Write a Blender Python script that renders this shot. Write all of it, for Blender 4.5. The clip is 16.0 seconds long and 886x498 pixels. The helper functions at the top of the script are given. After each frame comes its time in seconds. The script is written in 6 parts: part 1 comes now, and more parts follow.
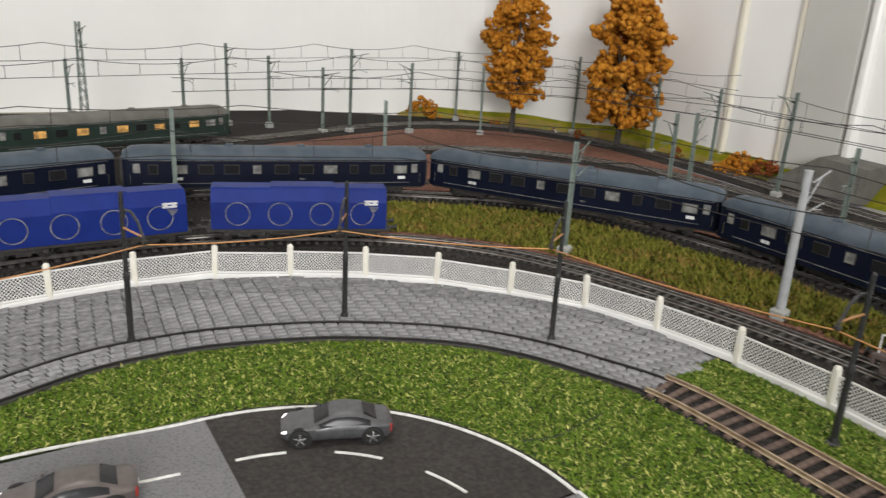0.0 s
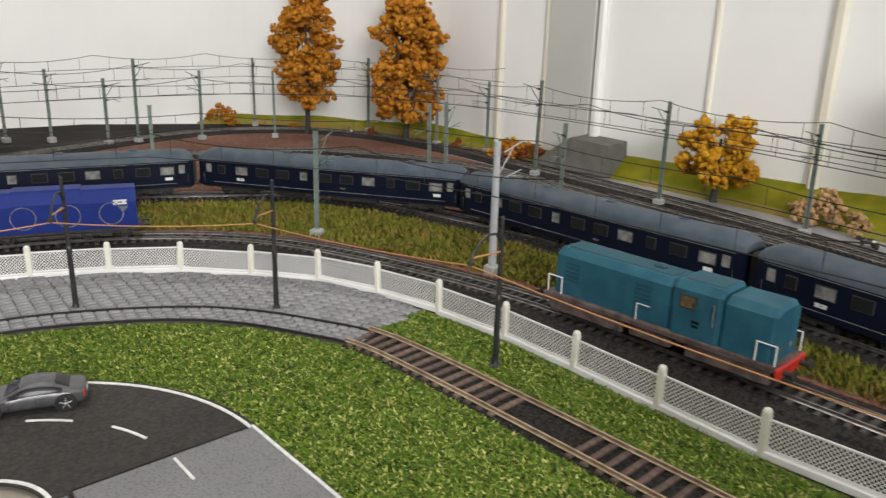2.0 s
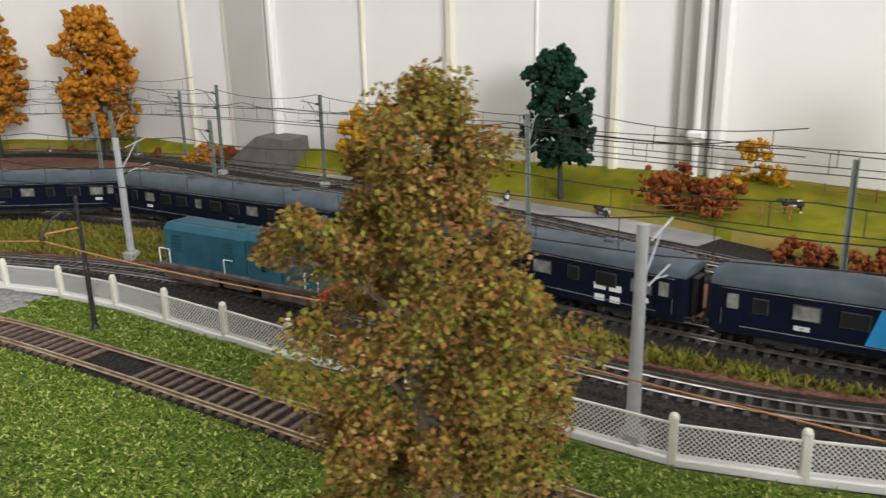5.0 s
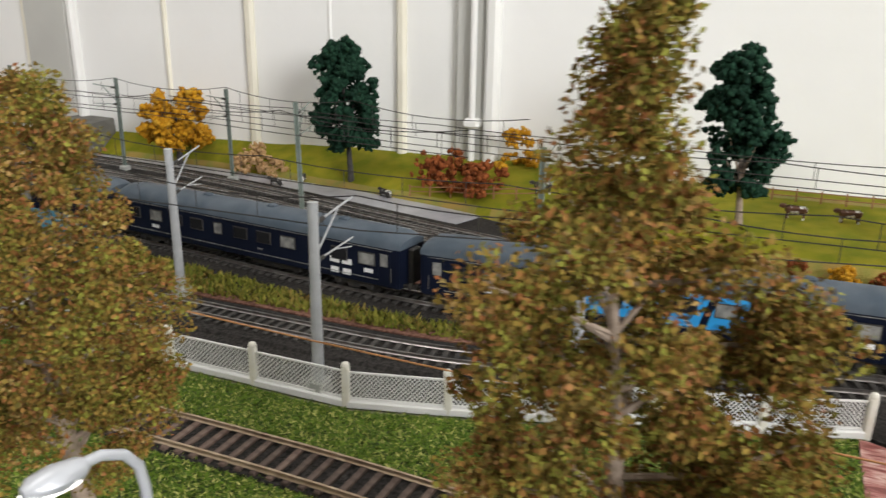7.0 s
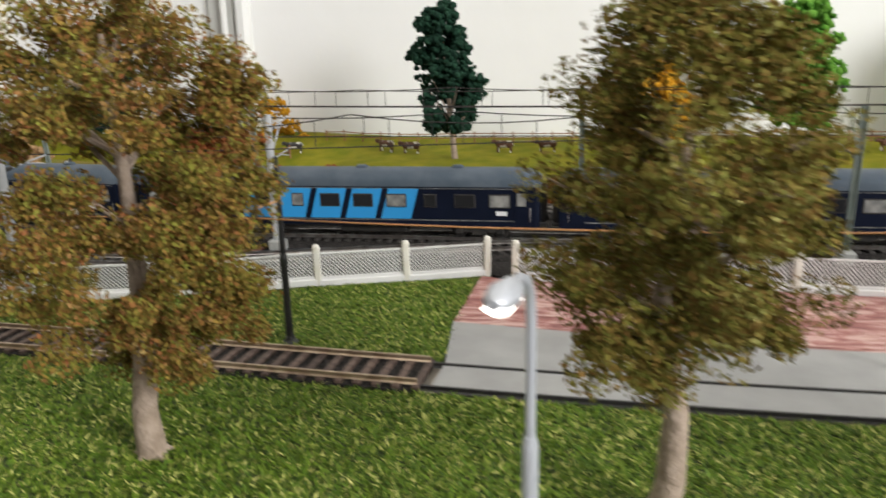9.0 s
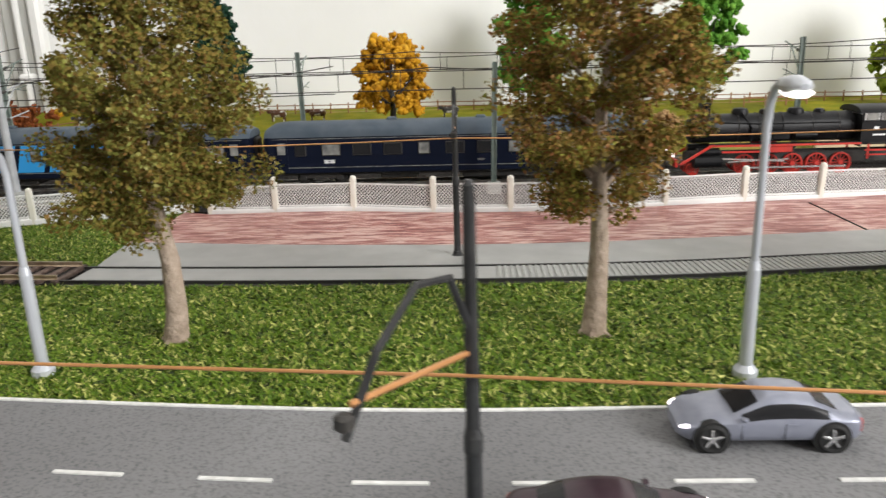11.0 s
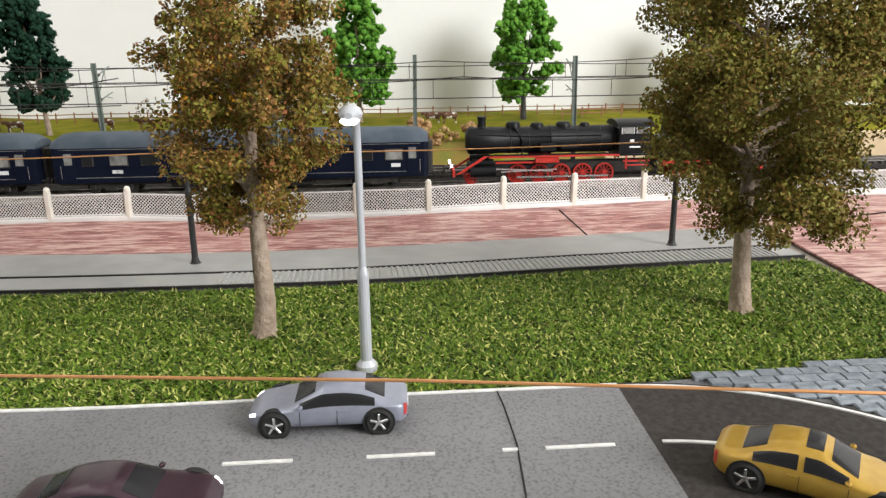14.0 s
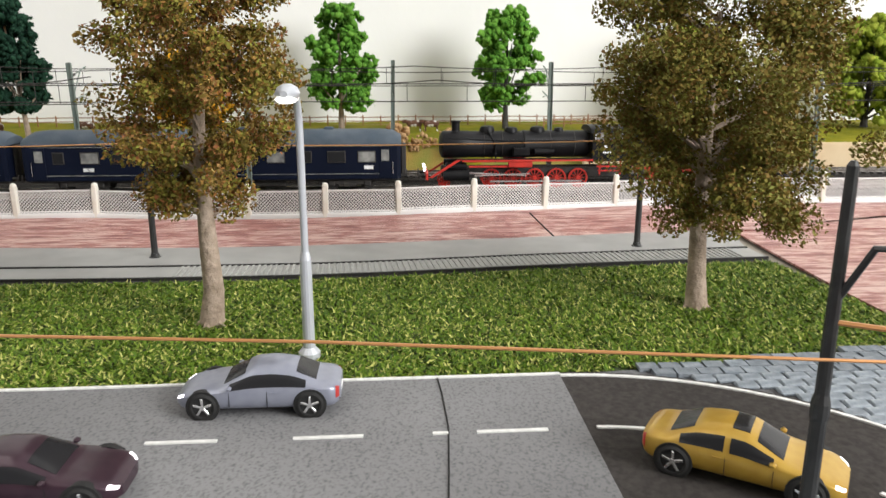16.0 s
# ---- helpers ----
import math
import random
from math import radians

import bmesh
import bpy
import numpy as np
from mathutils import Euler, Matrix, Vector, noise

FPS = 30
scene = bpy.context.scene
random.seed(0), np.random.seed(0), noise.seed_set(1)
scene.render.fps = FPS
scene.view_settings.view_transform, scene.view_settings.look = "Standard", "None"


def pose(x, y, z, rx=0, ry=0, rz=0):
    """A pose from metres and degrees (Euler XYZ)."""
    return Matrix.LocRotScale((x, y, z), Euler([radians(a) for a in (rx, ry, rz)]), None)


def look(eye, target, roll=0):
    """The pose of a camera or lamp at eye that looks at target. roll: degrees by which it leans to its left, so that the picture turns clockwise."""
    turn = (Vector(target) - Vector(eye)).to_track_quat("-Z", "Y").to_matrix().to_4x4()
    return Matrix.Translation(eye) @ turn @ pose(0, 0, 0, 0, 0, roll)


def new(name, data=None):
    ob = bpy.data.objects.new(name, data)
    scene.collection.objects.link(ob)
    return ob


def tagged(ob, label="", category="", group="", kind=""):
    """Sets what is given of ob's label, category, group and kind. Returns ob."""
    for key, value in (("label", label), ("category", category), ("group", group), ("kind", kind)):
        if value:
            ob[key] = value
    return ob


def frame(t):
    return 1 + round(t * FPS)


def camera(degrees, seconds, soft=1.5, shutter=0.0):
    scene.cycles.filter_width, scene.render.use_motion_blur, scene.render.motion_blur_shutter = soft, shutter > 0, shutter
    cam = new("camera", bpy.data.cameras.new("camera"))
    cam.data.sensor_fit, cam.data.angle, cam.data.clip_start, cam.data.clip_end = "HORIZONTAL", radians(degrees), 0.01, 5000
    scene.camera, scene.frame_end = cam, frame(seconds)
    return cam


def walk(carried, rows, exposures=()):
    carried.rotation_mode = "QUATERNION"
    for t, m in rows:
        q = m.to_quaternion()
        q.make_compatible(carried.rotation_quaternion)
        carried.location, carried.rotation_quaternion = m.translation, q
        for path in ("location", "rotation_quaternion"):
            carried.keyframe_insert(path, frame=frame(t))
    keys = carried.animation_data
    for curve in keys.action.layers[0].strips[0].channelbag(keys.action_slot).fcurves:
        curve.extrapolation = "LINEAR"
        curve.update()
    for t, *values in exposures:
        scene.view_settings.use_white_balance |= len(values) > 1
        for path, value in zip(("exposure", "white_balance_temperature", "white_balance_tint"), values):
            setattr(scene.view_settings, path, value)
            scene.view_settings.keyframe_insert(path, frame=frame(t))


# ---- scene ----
cam = camera(61.00, 16.0, soft=1.35, shutter=0.4)
PATH = [
    (0.0, pose(-0.0347, 0.3148, 0.2020, 72.02, -3.29, -30.72)),
    (0.5, pose(-0.0226, 0.2897, 0.2010, 72.42, -2.74, -33.77)),
    (1.0, pose(-0.0075, 0.2657, 0.2018, 73.04, -2.51, -36.55)),
    (1.5, pose(0.0057, 0.2412, 0.1993, 72.92, -1.99, -39.50)),
    (2.0, pose(0.0125, 0.2135, 0.1979, 73.18, -1.67, -42.14)),
    (2.5, pose(0.0145, 0.1836, 0.1969, 73.27, -1.28, -44.97)),
    (3.0, pose(0.0214, 0.1537, 0.1961, 73.65, -1.17, -47.46)),
    (3.5, pose(0.0238, 0.1274, 0.1938, 73.49, -1.08, -49.94)),
    (4.0, pose(0.0321, 0.0990, 0.1905, 73.07, -0.73, -53.03)),
    (4.2, pose(0.0309, 0.0866, 0.1889, 73.31, -0.14, -54.32)),
    (6.3, pose(0.0382, -0.0225, 0.1957, 73.23, -0.20, -63.96)),
    (6.5, pose(0.0371, -0.0311, 0.1972, 72.51, -0.78, -64.88)),
    (7.0, pose(0.0274, -0.0672, 0.1997, 72.84, -0.81, -68.12)),
    (7.5, pose(0.0283, -0.0916, 0.1926, 73.34, -0.24, -70.44)),
    (8.0, pose(0.0202, -0.1169, 0.1733, 73.26, 0.65, -73.07)),
    (8.5, pose(-0.0044, -0.1510, 0.1528, 74.96, 1.21, -77.26)),
    (9.0, pose(-0.0316, -0.1951, 0.1431, 74.56, 1.42, -80.13)),
    (9.5, pose(-0.0556, -0.2397, 0.1307, 73.04, 1.87, -83.90)),
    (9.7, pose(-0.0638, -0.2553, 0.1285, 72.79, 1.55, -84.43)),
    (11.8, pose(-0.1270, -0.3915, 0.1197, 74.36, 1.57, -89.46)),
    (12.0, pose(-0.1296, -0.3990, 0.1212, 74.16, 1.25, -89.84)),
    (12.5, pose(-0.1341, -0.4185, 0.1223, 74.17, 1.00, -91.02)),
    (13.0, pose(-0.1346, -0.4346, 0.1246, 74.48, 1.03, -92.07)),
    (13.5, pose(-0.1368, -0.4513, 0.1269, 74.42, 0.89, -93.19)),
    (14.0, pose(-0.1363, -0.4579, 0.1280, 74.18, 0.69, -93.48)),
    (14.5, pose(-0.1380, -0.4574, 0.1281, 74.03, 0.39, -93.22)),
    (15.0, pose(-0.1347, -0.4565, 0.1320, 74.71, -0.21, -93.13)),
    (15.5, pose(-0.1508, -0.4661, 0.1294, 72.81, -0.12, -94.67)),
    (16.0, pose(-0.1378, -0.4777, 0.1156, 75.55, -0.07, -93.55)),
]
walk(cam, PATH)


# ---- room light ----
world = bpy.data.worlds.new("room_air")
world.use_nodes = True
world.node_tree.nodes["Background"].inputs[0].default_value = (0.95, 0.97, 1.0, 1)
world.node_tree.nodes["Background"].inputs[1].default_value = 0.35
scene.world = world


def area_lamp(name, m, sx, sy, watts, colour):
    d = bpy.data.lights.new(name, "AREA")
    d.shape, d.size, d.size_y, d.energy, d.color = "RECTANGLE", sx, sy, watts, colour
    ob = new(name, d)
    ob.matrix_world = m
    return tagged(ob, kind="structure")


area_lamp("ceiling_lamp", look((-0.15, 0.45, 1.62), (0.05, 0.5, 0)), 0.5, 1.6, 8.0, (1, 0.96, 0.90))
area_lamp("window_light", look((-1.2, -2.3, 1.0), (0.5, 0.2, 0.0)), 1.0, 1.1, 88, (0.99, 0.98, 0.97))


# ---- materials ----
def mat(name, colour, rough=0.6, metal=0.0, second=None, scale=60.0, detail=5.0, bump=0.0, bump_scale=None,
        emit=0.0, island=0.0, rnd=0.0, contrast=(0.35, 0.65), coat=0.0, dirt=0.0, spec=0.5):
    m = bpy.data.materials.new(name)
    m.use_nodes = True
    nt = m.node_tree
    N, L = nt.nodes, nt.links
    b = N["Principled BSDF"]
    b.inputs["Roughness"].default_value = rough
    b.inputs["Metallic"].default_value = metal
    b.inputs["Coat Weight"].default_value = coat
    b.inputs["Specular IOR Level"].default_value = spec
    tc = N.new("ShaderNodeTexCoord")
    col = None
    base = N.new("ShaderNodeRGB")
    base.outputs[0].default_value = (*colour, 1)
    col = base.outputs[0]
    if second is not None:
        nz = N.new("ShaderNodeTexNoise")
        nz.inputs["Scale"].default_value = scale
        nz.inputs["Detail"].default_value = detail
        L.new(tc.outputs["Object"], nz.inputs["Vector"])
        rp = N.new("ShaderNodeValToRGB")
        rp.color_ramp.elements[0].position, rp.color_ramp.elements[1].position = contrast
        rp.color_ramp.elements[0].color, rp.color_ramp.elements[1].color = (*colour, 1), (*second, 1)
        L.new(nz.outputs["Fac"], rp.inputs[0])
        col = rp.outputs[0]
    if dirt:
        nd = N.new("ShaderNodeTexNoise")
        nd.inputs["Scale"].default_value = 9.0
        nd.inputs["Detail"].default_value = 6.0
        L.new(tc.outputs["Object"], nd.inputs["Vector"])
        md = N.new("ShaderNodeMapRange")
        md.inputs["From Min"].default_value, md.inputs["From Max"].default_value = 0.3, 0.7
        md.inputs["To Min"].default_value, md.inputs["To Max"].default_value = 1 - dirt, 1 + dirt
        L.new(nd.outputs["Fac"], md.inputs["Value"])
        mx = N.new("ShaderNodeVectorMath")
        mx.operation = "SCALE"
        L.new(col, mx.inputs[0])
        L.new(md.outputs[0], mx.inputs["Scale"])
        col = mx.outputs[0]
    for amount, node, out in ((island, "ShaderNodeNewGeometry", "Random Per Island"), (rnd, "ShaderNodeObjectInfo", "Random")):
        if amount:
            g = N.new(node)
            mr = N.new("ShaderNodeMapRange")
            mr.inputs["To Min"].default_value, mr.inputs["To Max"].default_value = 1 - amount, 1 + amount
            L.new(g.outputs[out], mr.inputs["Value"])
            mx = N.new("ShaderNodeVectorMath")
            mx.operation = "SCALE"
            L.new(col, mx.inputs[0])
            L.new(mr.outputs[0], mx.inputs["Scale"])
            col = mx.outputs[0]
    L.new(col, b.inputs["Base Color"])
    if bump:
        nb = N.new("ShaderNodeTexNoise")
        nb.inputs["Scale"].default_value = bump_scale or scale * 4
        nb.inputs["Detail"].default_value = 4
        L.new(tc.outputs["Object"], nb.inputs["Vector"])
        bp = N.new("ShaderNodeBump")
        bp.inputs["Strength"].default_value = 1.0
        bp.inputs["Distance"].default_value = bump
        L.new(nb.outputs["Fac"], bp.inputs["Height"])
        L.new(bp.outputs[0], b.inputs["Normal"])
    if emit:
        b.inputs["Emission Color"].default_value = (*colour, 1)
        b.inputs["Emission Strength"].default_value = emit
    return m


def leaf_mat(name, colours, rough=0.7, spec=0.12, patch=0.0):
    """Foliage whose colour runs through the given ones from flake to flake, and by patches of the crown."""
    m = bpy.data.materials.new(name)
    m.use_nodes = True
    N, L = m.node_tree.nodes, m.node_tree.links
    b = N["Principled BSDF"]
    b.inputs["Roughness"].default_value = rough
    b.inputs["Specular IOR Level"].default_value = spec
    g = N.new("ShaderNodeNewGeometry")
    rp = N.new("ShaderNodeValToRGB")
    els = rp.color_ramp.elements
    while len(els) < len(colours):
        els.new(0.5)
    for i, c in enumerate(colours):
        els[i].position = i / (len(colours) - 1)
        els[i].color = (*c, 1)
    fac = g.outputs["Random Per Island"]
    if patch:
        tc = N.new("ShaderNodeTexCoord")
        nz = N.new("ShaderNodeTexNoise")
        nz.inputs["Scale"].default_value = 38.0
        nz.inputs["Detail"].default_value = 3.0
        L.new(tc.outputs["Object"], nz.inputs["Vector"])
        mr = N.new("ShaderNodeMapRange")
        mr.inputs["From Min"].default_value, mr.inputs["From Max"].default_value = 0.32, 0.68
        L.new(nz.outputs["Fac"], mr.inputs["Value"])
        mx = N.new("ShaderNodeMix")
        mx.inputs["Factor"].default_value = patch
        L.new(fac, mx.inputs["A"])
        L.new(mr.outputs[0], mx.inputs["B"])
        fac = mx.outputs["Result"]
    L.new(fac, rp.inputs[0])
    L.new(rp.outputs[0], b.inputs["Base Color"])
    return m


def streak_mat(name):
    """Printed brick paving: short wavy red and pink courses that run along y."""
    m = bpy.data.materials.new(name)
    m.use_nodes = True
    N, L = m.node_tree.nodes, m.node_tree.links
    b = N["Principled BSDF"]
    b.inputs["Roughness"].default_value = 0.38
    tc = N.new("ShaderNodeTexCoord")
    cols = []
    for scale, stretch, dist in (((250, 44, 1), 1.0, 0.9), ((700, 170, 1), 1.0, 0.5), ((34, 17, 1), 1.0, 0.2)):
        mp = N.new("ShaderNodeMapping")
        mp.inputs["Scale"].default_value = scale
        L.new(tc.outputs["Object"], mp.inputs["Vector"])
        nz = N.new("ShaderNodeTexNoise")
        nz.inputs["Scale"].default_value = stretch
        nz.inputs["Detail"].default_value = 3
        nz.inputs["Distortion"].default_value = dist
        L.new(mp.outputs[0], nz.inputs["Vector"])
        cols.append(nz.outputs["Fac"])
    ad = N.new("ShaderNodeMath")
    ad.operation = "MULTIPLY_ADD"
    ad.inputs[1].default_value = 0.35
    L.new(cols[1], ad.inputs[0])
    L.new(cols[0], ad.inputs[2])
    ad2 = N.new("ShaderNodeMath")
    ad2.operation = "MULTIPLY_ADD"
    ad2.inputs[1].default_value = 0.3
    L.new(cols[2], ad2.inputs[0])
    L.new(ad.outputs[0], ad2.inputs[2])
    rp = N.new("ShaderNodeValToRGB")
    rp.color_ramp.elements[0].position, rp.color_ramp.elements[1].position = 0.68, 0.95
    rp.color_ramp.elements[0].color, rp.color_ramp.elements[1].color = (0.20, 0.050, 0.042, 1), (0.60, 0.40, 0.35, 1)
    e = rp.color_ramp.elements.new(0.80)
    e.color = (0.36, 0.135, 0.115, 1)
    L.new(ad2.outputs[0], rp.inputs[0])
    L.new(rp.outputs[0], b.inputs["Base Color"])
    bp = N.new("ShaderNodeBump")
    bp.inputs["Distance"].default_value = 0.0003
    L.new(ad.outputs[0], bp.inputs["Height"])
    L.new(bp.outputs[0], b.inputs["Normal"])
    return m


# for the unseen rear walls: dark so that less light bounces back
ROOM = mat("bounce_cutting_dark", (0.24, 0.225, 0.205), 0.8, second=(0.28, 0.26, 0.24), scale=3)
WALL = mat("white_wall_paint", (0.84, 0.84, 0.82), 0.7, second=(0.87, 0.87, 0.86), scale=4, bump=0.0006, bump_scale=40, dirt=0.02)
BATTEN = mat("cream_batten", (0.80, 0.77, 0.66), 0.6, second=(0.74, 0.70, 0.58), scale=12)
DUCT = mat("grey_duct", (0.50, 0.50, 0.47), 0.6, second=(0.56, 0.56, 0.53), scale=6)
PIPE = mat("white_plastic", (0.82, 0.82, 0.80), 0.35)
BOARD = mat("bare_board", (0.30, 0.27, 0.22), 0.8, second=(0.36, 0.32, 0.27), scale=20)
SOIL = mat("dark_soil", (0.030, 0.050, 0.014), 0.95, second=(0.055, 0.075, 0.02), scale=120, bump=0.0012, bump_scale=500)
BALLAST = mat("dark_ballast", (0.016, 0.015, 0.014), 0.95, second=(0.052, 0.047, 0.044), scale=420, spec=0.1, bump=0.0012, bump_scale=700, dirt=0.25)
REDGRAVEL = mat("red_brown_gravel", (0.11, 0.050, 0.036), 0.95, second=(0.25, 0.13, 0.095), scale=380, spec=0.15, bump=0.0014, bump_scale=600, dirt=0.25)
SLEEPER = mat("brown_sleeper", (0.075, 0.047, 0.037), 0.7, second=(0.14, 0.095, 0.075), scale=300, rnd=0.3)
DARKSLEEPER = mat("black_sleeper", (0.022, 0.020, 0.019), 0.7, second=(0.05, 0.045, 0.04), scale=300, rnd=0.3, island=0.3)
RAIL = mat("rusty_rail", (0.50, 0.39, 0.27), 0.35, 0.5, second=(0.32, 0.23, 0.15), scale=150)
BRIGHTRAIL = mat("steel_rail", (0.42, 0.40, 0.38), 0.3, 0.85, second=(0.25, 0.22, 0.20), scale=150)
DARKRAIL = mat("dark_rail", (0.035, 0.033, 0.032), 0.45, 0.3)
ASPHALT = mat("dark_asphalt", (0.034, 0.030, 0.028), 0.85, second=(0.058, 0.052, 0.048), scale=500, spec=0.2, bump=0.0001, bump_scale=2500, dirt=0.2)
GREYROAD = mat("grey_road_sheet", (0.12, 0.12, 0.125), 0.85, second=(0.205, 0.205, 0.21), scale=900, spec=0.25, bump=0.00006, bump_scale=1800, dirt=0.16, contrast=(0.30, 0.52))
CONCRETE = mat("grey_slab_strip", (0.28, 0.28, 0.27), 0.35, second=(0.33, 0.33, 0.32), scale=60, dirt=0.05)
GREYSTRIP = mat("pale_grey_path", (0.27, 0.27, 0.30), 0.3, second=(0.38, 0.38, 0.41), scale=40, bump=0.0005, bump_scale=120, dirt=0.15)
LINE = mat("white_road_paint", (0.80, 0.80, 0.78), 0.6, second=(0.62, 0.62, 0.60), scale=300)
STONE = mat("grey_cobble", (0.165, 0.165, 0.172), 0.8, second=(0.29, 0.29, 0.30), scale=260, bump=0.0004, bump_scale=900, rnd=0.16, island=0.16)
BLUESTONE = mat("blue_grey_stone", (0.17, 0.20, 0.23), 0.75, second=(0.28, 0.31, 0.34), scale=260, bump=0.0004, bump_scale=900, rnd=0.16, island=0.16)
JOINT = mat("dark_joint", (0.11, 0.115, 0.12), 0.9, second=(0.17, 0.17, 0.175), scale=400)
REDBRICK = streak_mat("red_brick_sheet")
FENCEWHITE = mat("white_fence_plastic", (0.76, 0.755, 0.74), 0.5, second=(0.82, 0.815, 0.80), scale=90)
POSTCREAM = mat("cream_post", (0.72, 0.69, 0.60), 0.55, second=(0.78, 0.76, 0.69), scale=120, rnd=0.06)
MASTGREEN = mat("grey_green_mast", (0.13, 0.17, 0.15), 0.6, second=(0.20, 0.235, 0.21), scale=120, rnd=0.15)
MASTGREY = mat("light_grey_mast", (0.42, 0.43, 0.44), 0.55, second=(0.34, 0.35, 0.36), scale=120)
MASTBASE = mat("grey_footing", (0.30, 0.31, 0.29), 0.8, second=(0.38, 0.38, 0.36), scale=300)
BLACKPOLE = mat("black_pole_paint", (0.016, 0.016, 0.017), 0.4, second=(0.03, 0.03, 0.03), scale=200)
WIRE = mat("dark_wire", (0.025, 0.022, 0.020), 0.5, 0.3)
COPPER = mat("copper_wire", (0.62, 0.30, 0.12), 0.35, 0.6)
LAMPGREY = mat("silver_grey_lamp_paint", (0.52, 0.54, 0.58), 0.35, 0.3)
LAMPHEAD = mat("lit_lamp_cover", (1.0, 0.97, 0.9), 0.3, emit=2.2)
BARK = mat("pale_brown_bark", (0.27, 0.205, 0.15), 0.9, second=(0.42, 0.33, 0.26), scale=160, bump=0.001, bump_scale=500)
DARKBARK = mat("dark_bark", (0.035, 0.033, 0.030), 0.9, second=(0.06, 0.055, 0.05), scale=200)
AUTUMN = leaf_mat("brown_olive_leaves", [(0.055, 0.055, 0.014), (0.12, 0.125, 0.022), (0.18, 0.150, 0.030), (0.18, 0.095, 0.027), (0.19, 0.20, 0.040), (0.36, 0.33, 0.12)], patch=0.35)
AUTUMN2 = leaf_mat("red_brown_leaves", [(0.125, 0.135, 0.020), (0.25, 0.245, 0.042), (0.10, 0.07, 0.018), (0.27, 0.185, 0.038), (0.25, 0.09, 0.035), (0.46, 0.38, 0.13)], patch=0.35)
ORANGEFOAM = leaf_mat("orange_foam", [(0.42, 0.16, 0.015), (0.52, 0.22, 0.025), (0.36, 0.13, 0.012), (0.58, 0.27, 0.04)], 0.9)
YELLOWFOAM = leaf_mat("yellow_foam", [(0.46, 0.22, 0.012), (0.58, 0.30, 0.02), (0.38, 0.17, 0.01), (0.62, 0.36, 0.04)], 0.9)
DARKFOAM = leaf_mat("dark_green_foam", [(0.010, 0.035, 0.020), (0.018, 0.055, 0.032), (0.008, 0.025, 0.016)], 0.9)
GREENFOAM = leaf_mat("bright_green_foam", [(0.08, 0.23, 0.025), (0.15, 0.33, 0.05), (0.055, 0.17, 0.02)], 0.9)
LIMEFOAM = leaf_mat("yellow_green_foam", [(0.22, 0.30, 0.03), (0.30, 0.34, 0.05), (0.14, 0.22, 0.02)], 0.9)
TANFOAM = leaf_mat("tan_foam", [(0.45, 0.28, 0.13), (0.52, 0.34, 0.18), (0.36, 0.21, 0.09)], 0.9)
RUSTFOAM = leaf_mat("rust_foam", [(0.20, 0.055, 0.018), (0.27, 0.08, 0.025), (0.14, 0.04, 0.012)], 0.9)
BLADES = leaf_mat("green_scatter_grass", [(0.030, 0.070, 0.005), (0.085, 0.160, 0.009), (0.138, 0.215, 0.015), (0.052, 0.108, 0.006), (0.175, 0.240, 0.025), (0.56, 0.54, 0.18)], 0.6, 0.25)
DRYBLADES = leaf_mat("dry_wild_grass", [(0.12, 0.135, 0.020), (0.22, 0.20, 0.035), (0.10, 0.125, 0.018), (0.27, 0.20, 0.05), (0.24, 0.13, 0.045)], 0.85, 0.1, 0.5)
FIELD = mat("lime_field_flock", (0.15, 0.17, 0.010), 0.95, second=(0.25, 0.225, 0.018), scale=40, bump=0.001, bump_scale=800, dirt=0.18, spec=0.1)
FIELDEDGE = mat("ochre_flock", (0.30, 0.20, 0.045), 0.95, second=(0.20, 0.20, 0.035), scale=50, bump=0.001, bump_scale=700, dirt=0.2)
BLACK = mat("satin_black", (0.005, 0.005, 0.006), 0.45, second=(0.010, 0.010, 0.011), scale=80, spec=0.2)
REDPAINT = mat("signal_red", (0.55, 0.030, 0.018), 0.45, second=(0.42, 0.025, 0.016), scale=150)
NAVY = mat("navy_coach_paint", (0.005, 0.0075, 0.018), 0.45, second=(0.006, 0.009, 0.022), scale=40, spec=0.12)
SKYBLUE = mat("light_blue_panel", (0.03, 0.30, 0.66), 0.35)
ROOFGREY = mat("blue_grey_roof", (0.055, 0.075, 0.098), 0.55, second=(0.085, 0.105, 0.13), scale=60, dirt=0.15, spec=0.25)
GLASS = mat("dark_window_glass", (0.018, 0.018, 0.020), 0.2, spec=0.22)
PALEGLASS = mat("pale_window_blind", (0.30, 0.30, 0.28), 0.25, second=(0.12, 0.12, 0.12), scale=120)
WHITE = mat("white_marking", (0.80, 0.80, 0.80), 0.5)
DARKMETAL = mat("dark_underframe", (0.020, 0.019, 0.018), 0.6, second=(0.04, 0.035, 0.03), scale=200)
TEAL = mat("weathered_teal_paint", (0.014, 0.092, 0.142), 0.6, second=(0.026, 0.125, 0.175), scale=70, dirt=0.25, spec=0.3)
TEALGREY = mat("dusty_teal_roof", (0.05, 0.10, 0.125), 0.8, second=(0.035, 0.11, 0.15), scale=90, dirt=0.2, spec=0.2)
GRIME = mat("grey_brown_grime", (0.075, 0.055, 0.050), 0.9, second=(0.15, 0.115, 0.105), scale=150, spec=0.2)
BLUEPAINT = mat("bright_blue_paint", (0.005, 0.018, 0.150), 0.5, second=(0.007, 0.023, 0.175), scale=60, spec=0.2)
DARKGREEN = mat("dark_green_coach", (0.012, 0.026, 0.020), 0.4, second=(0.018, 0.034, 0.026), scale=60)
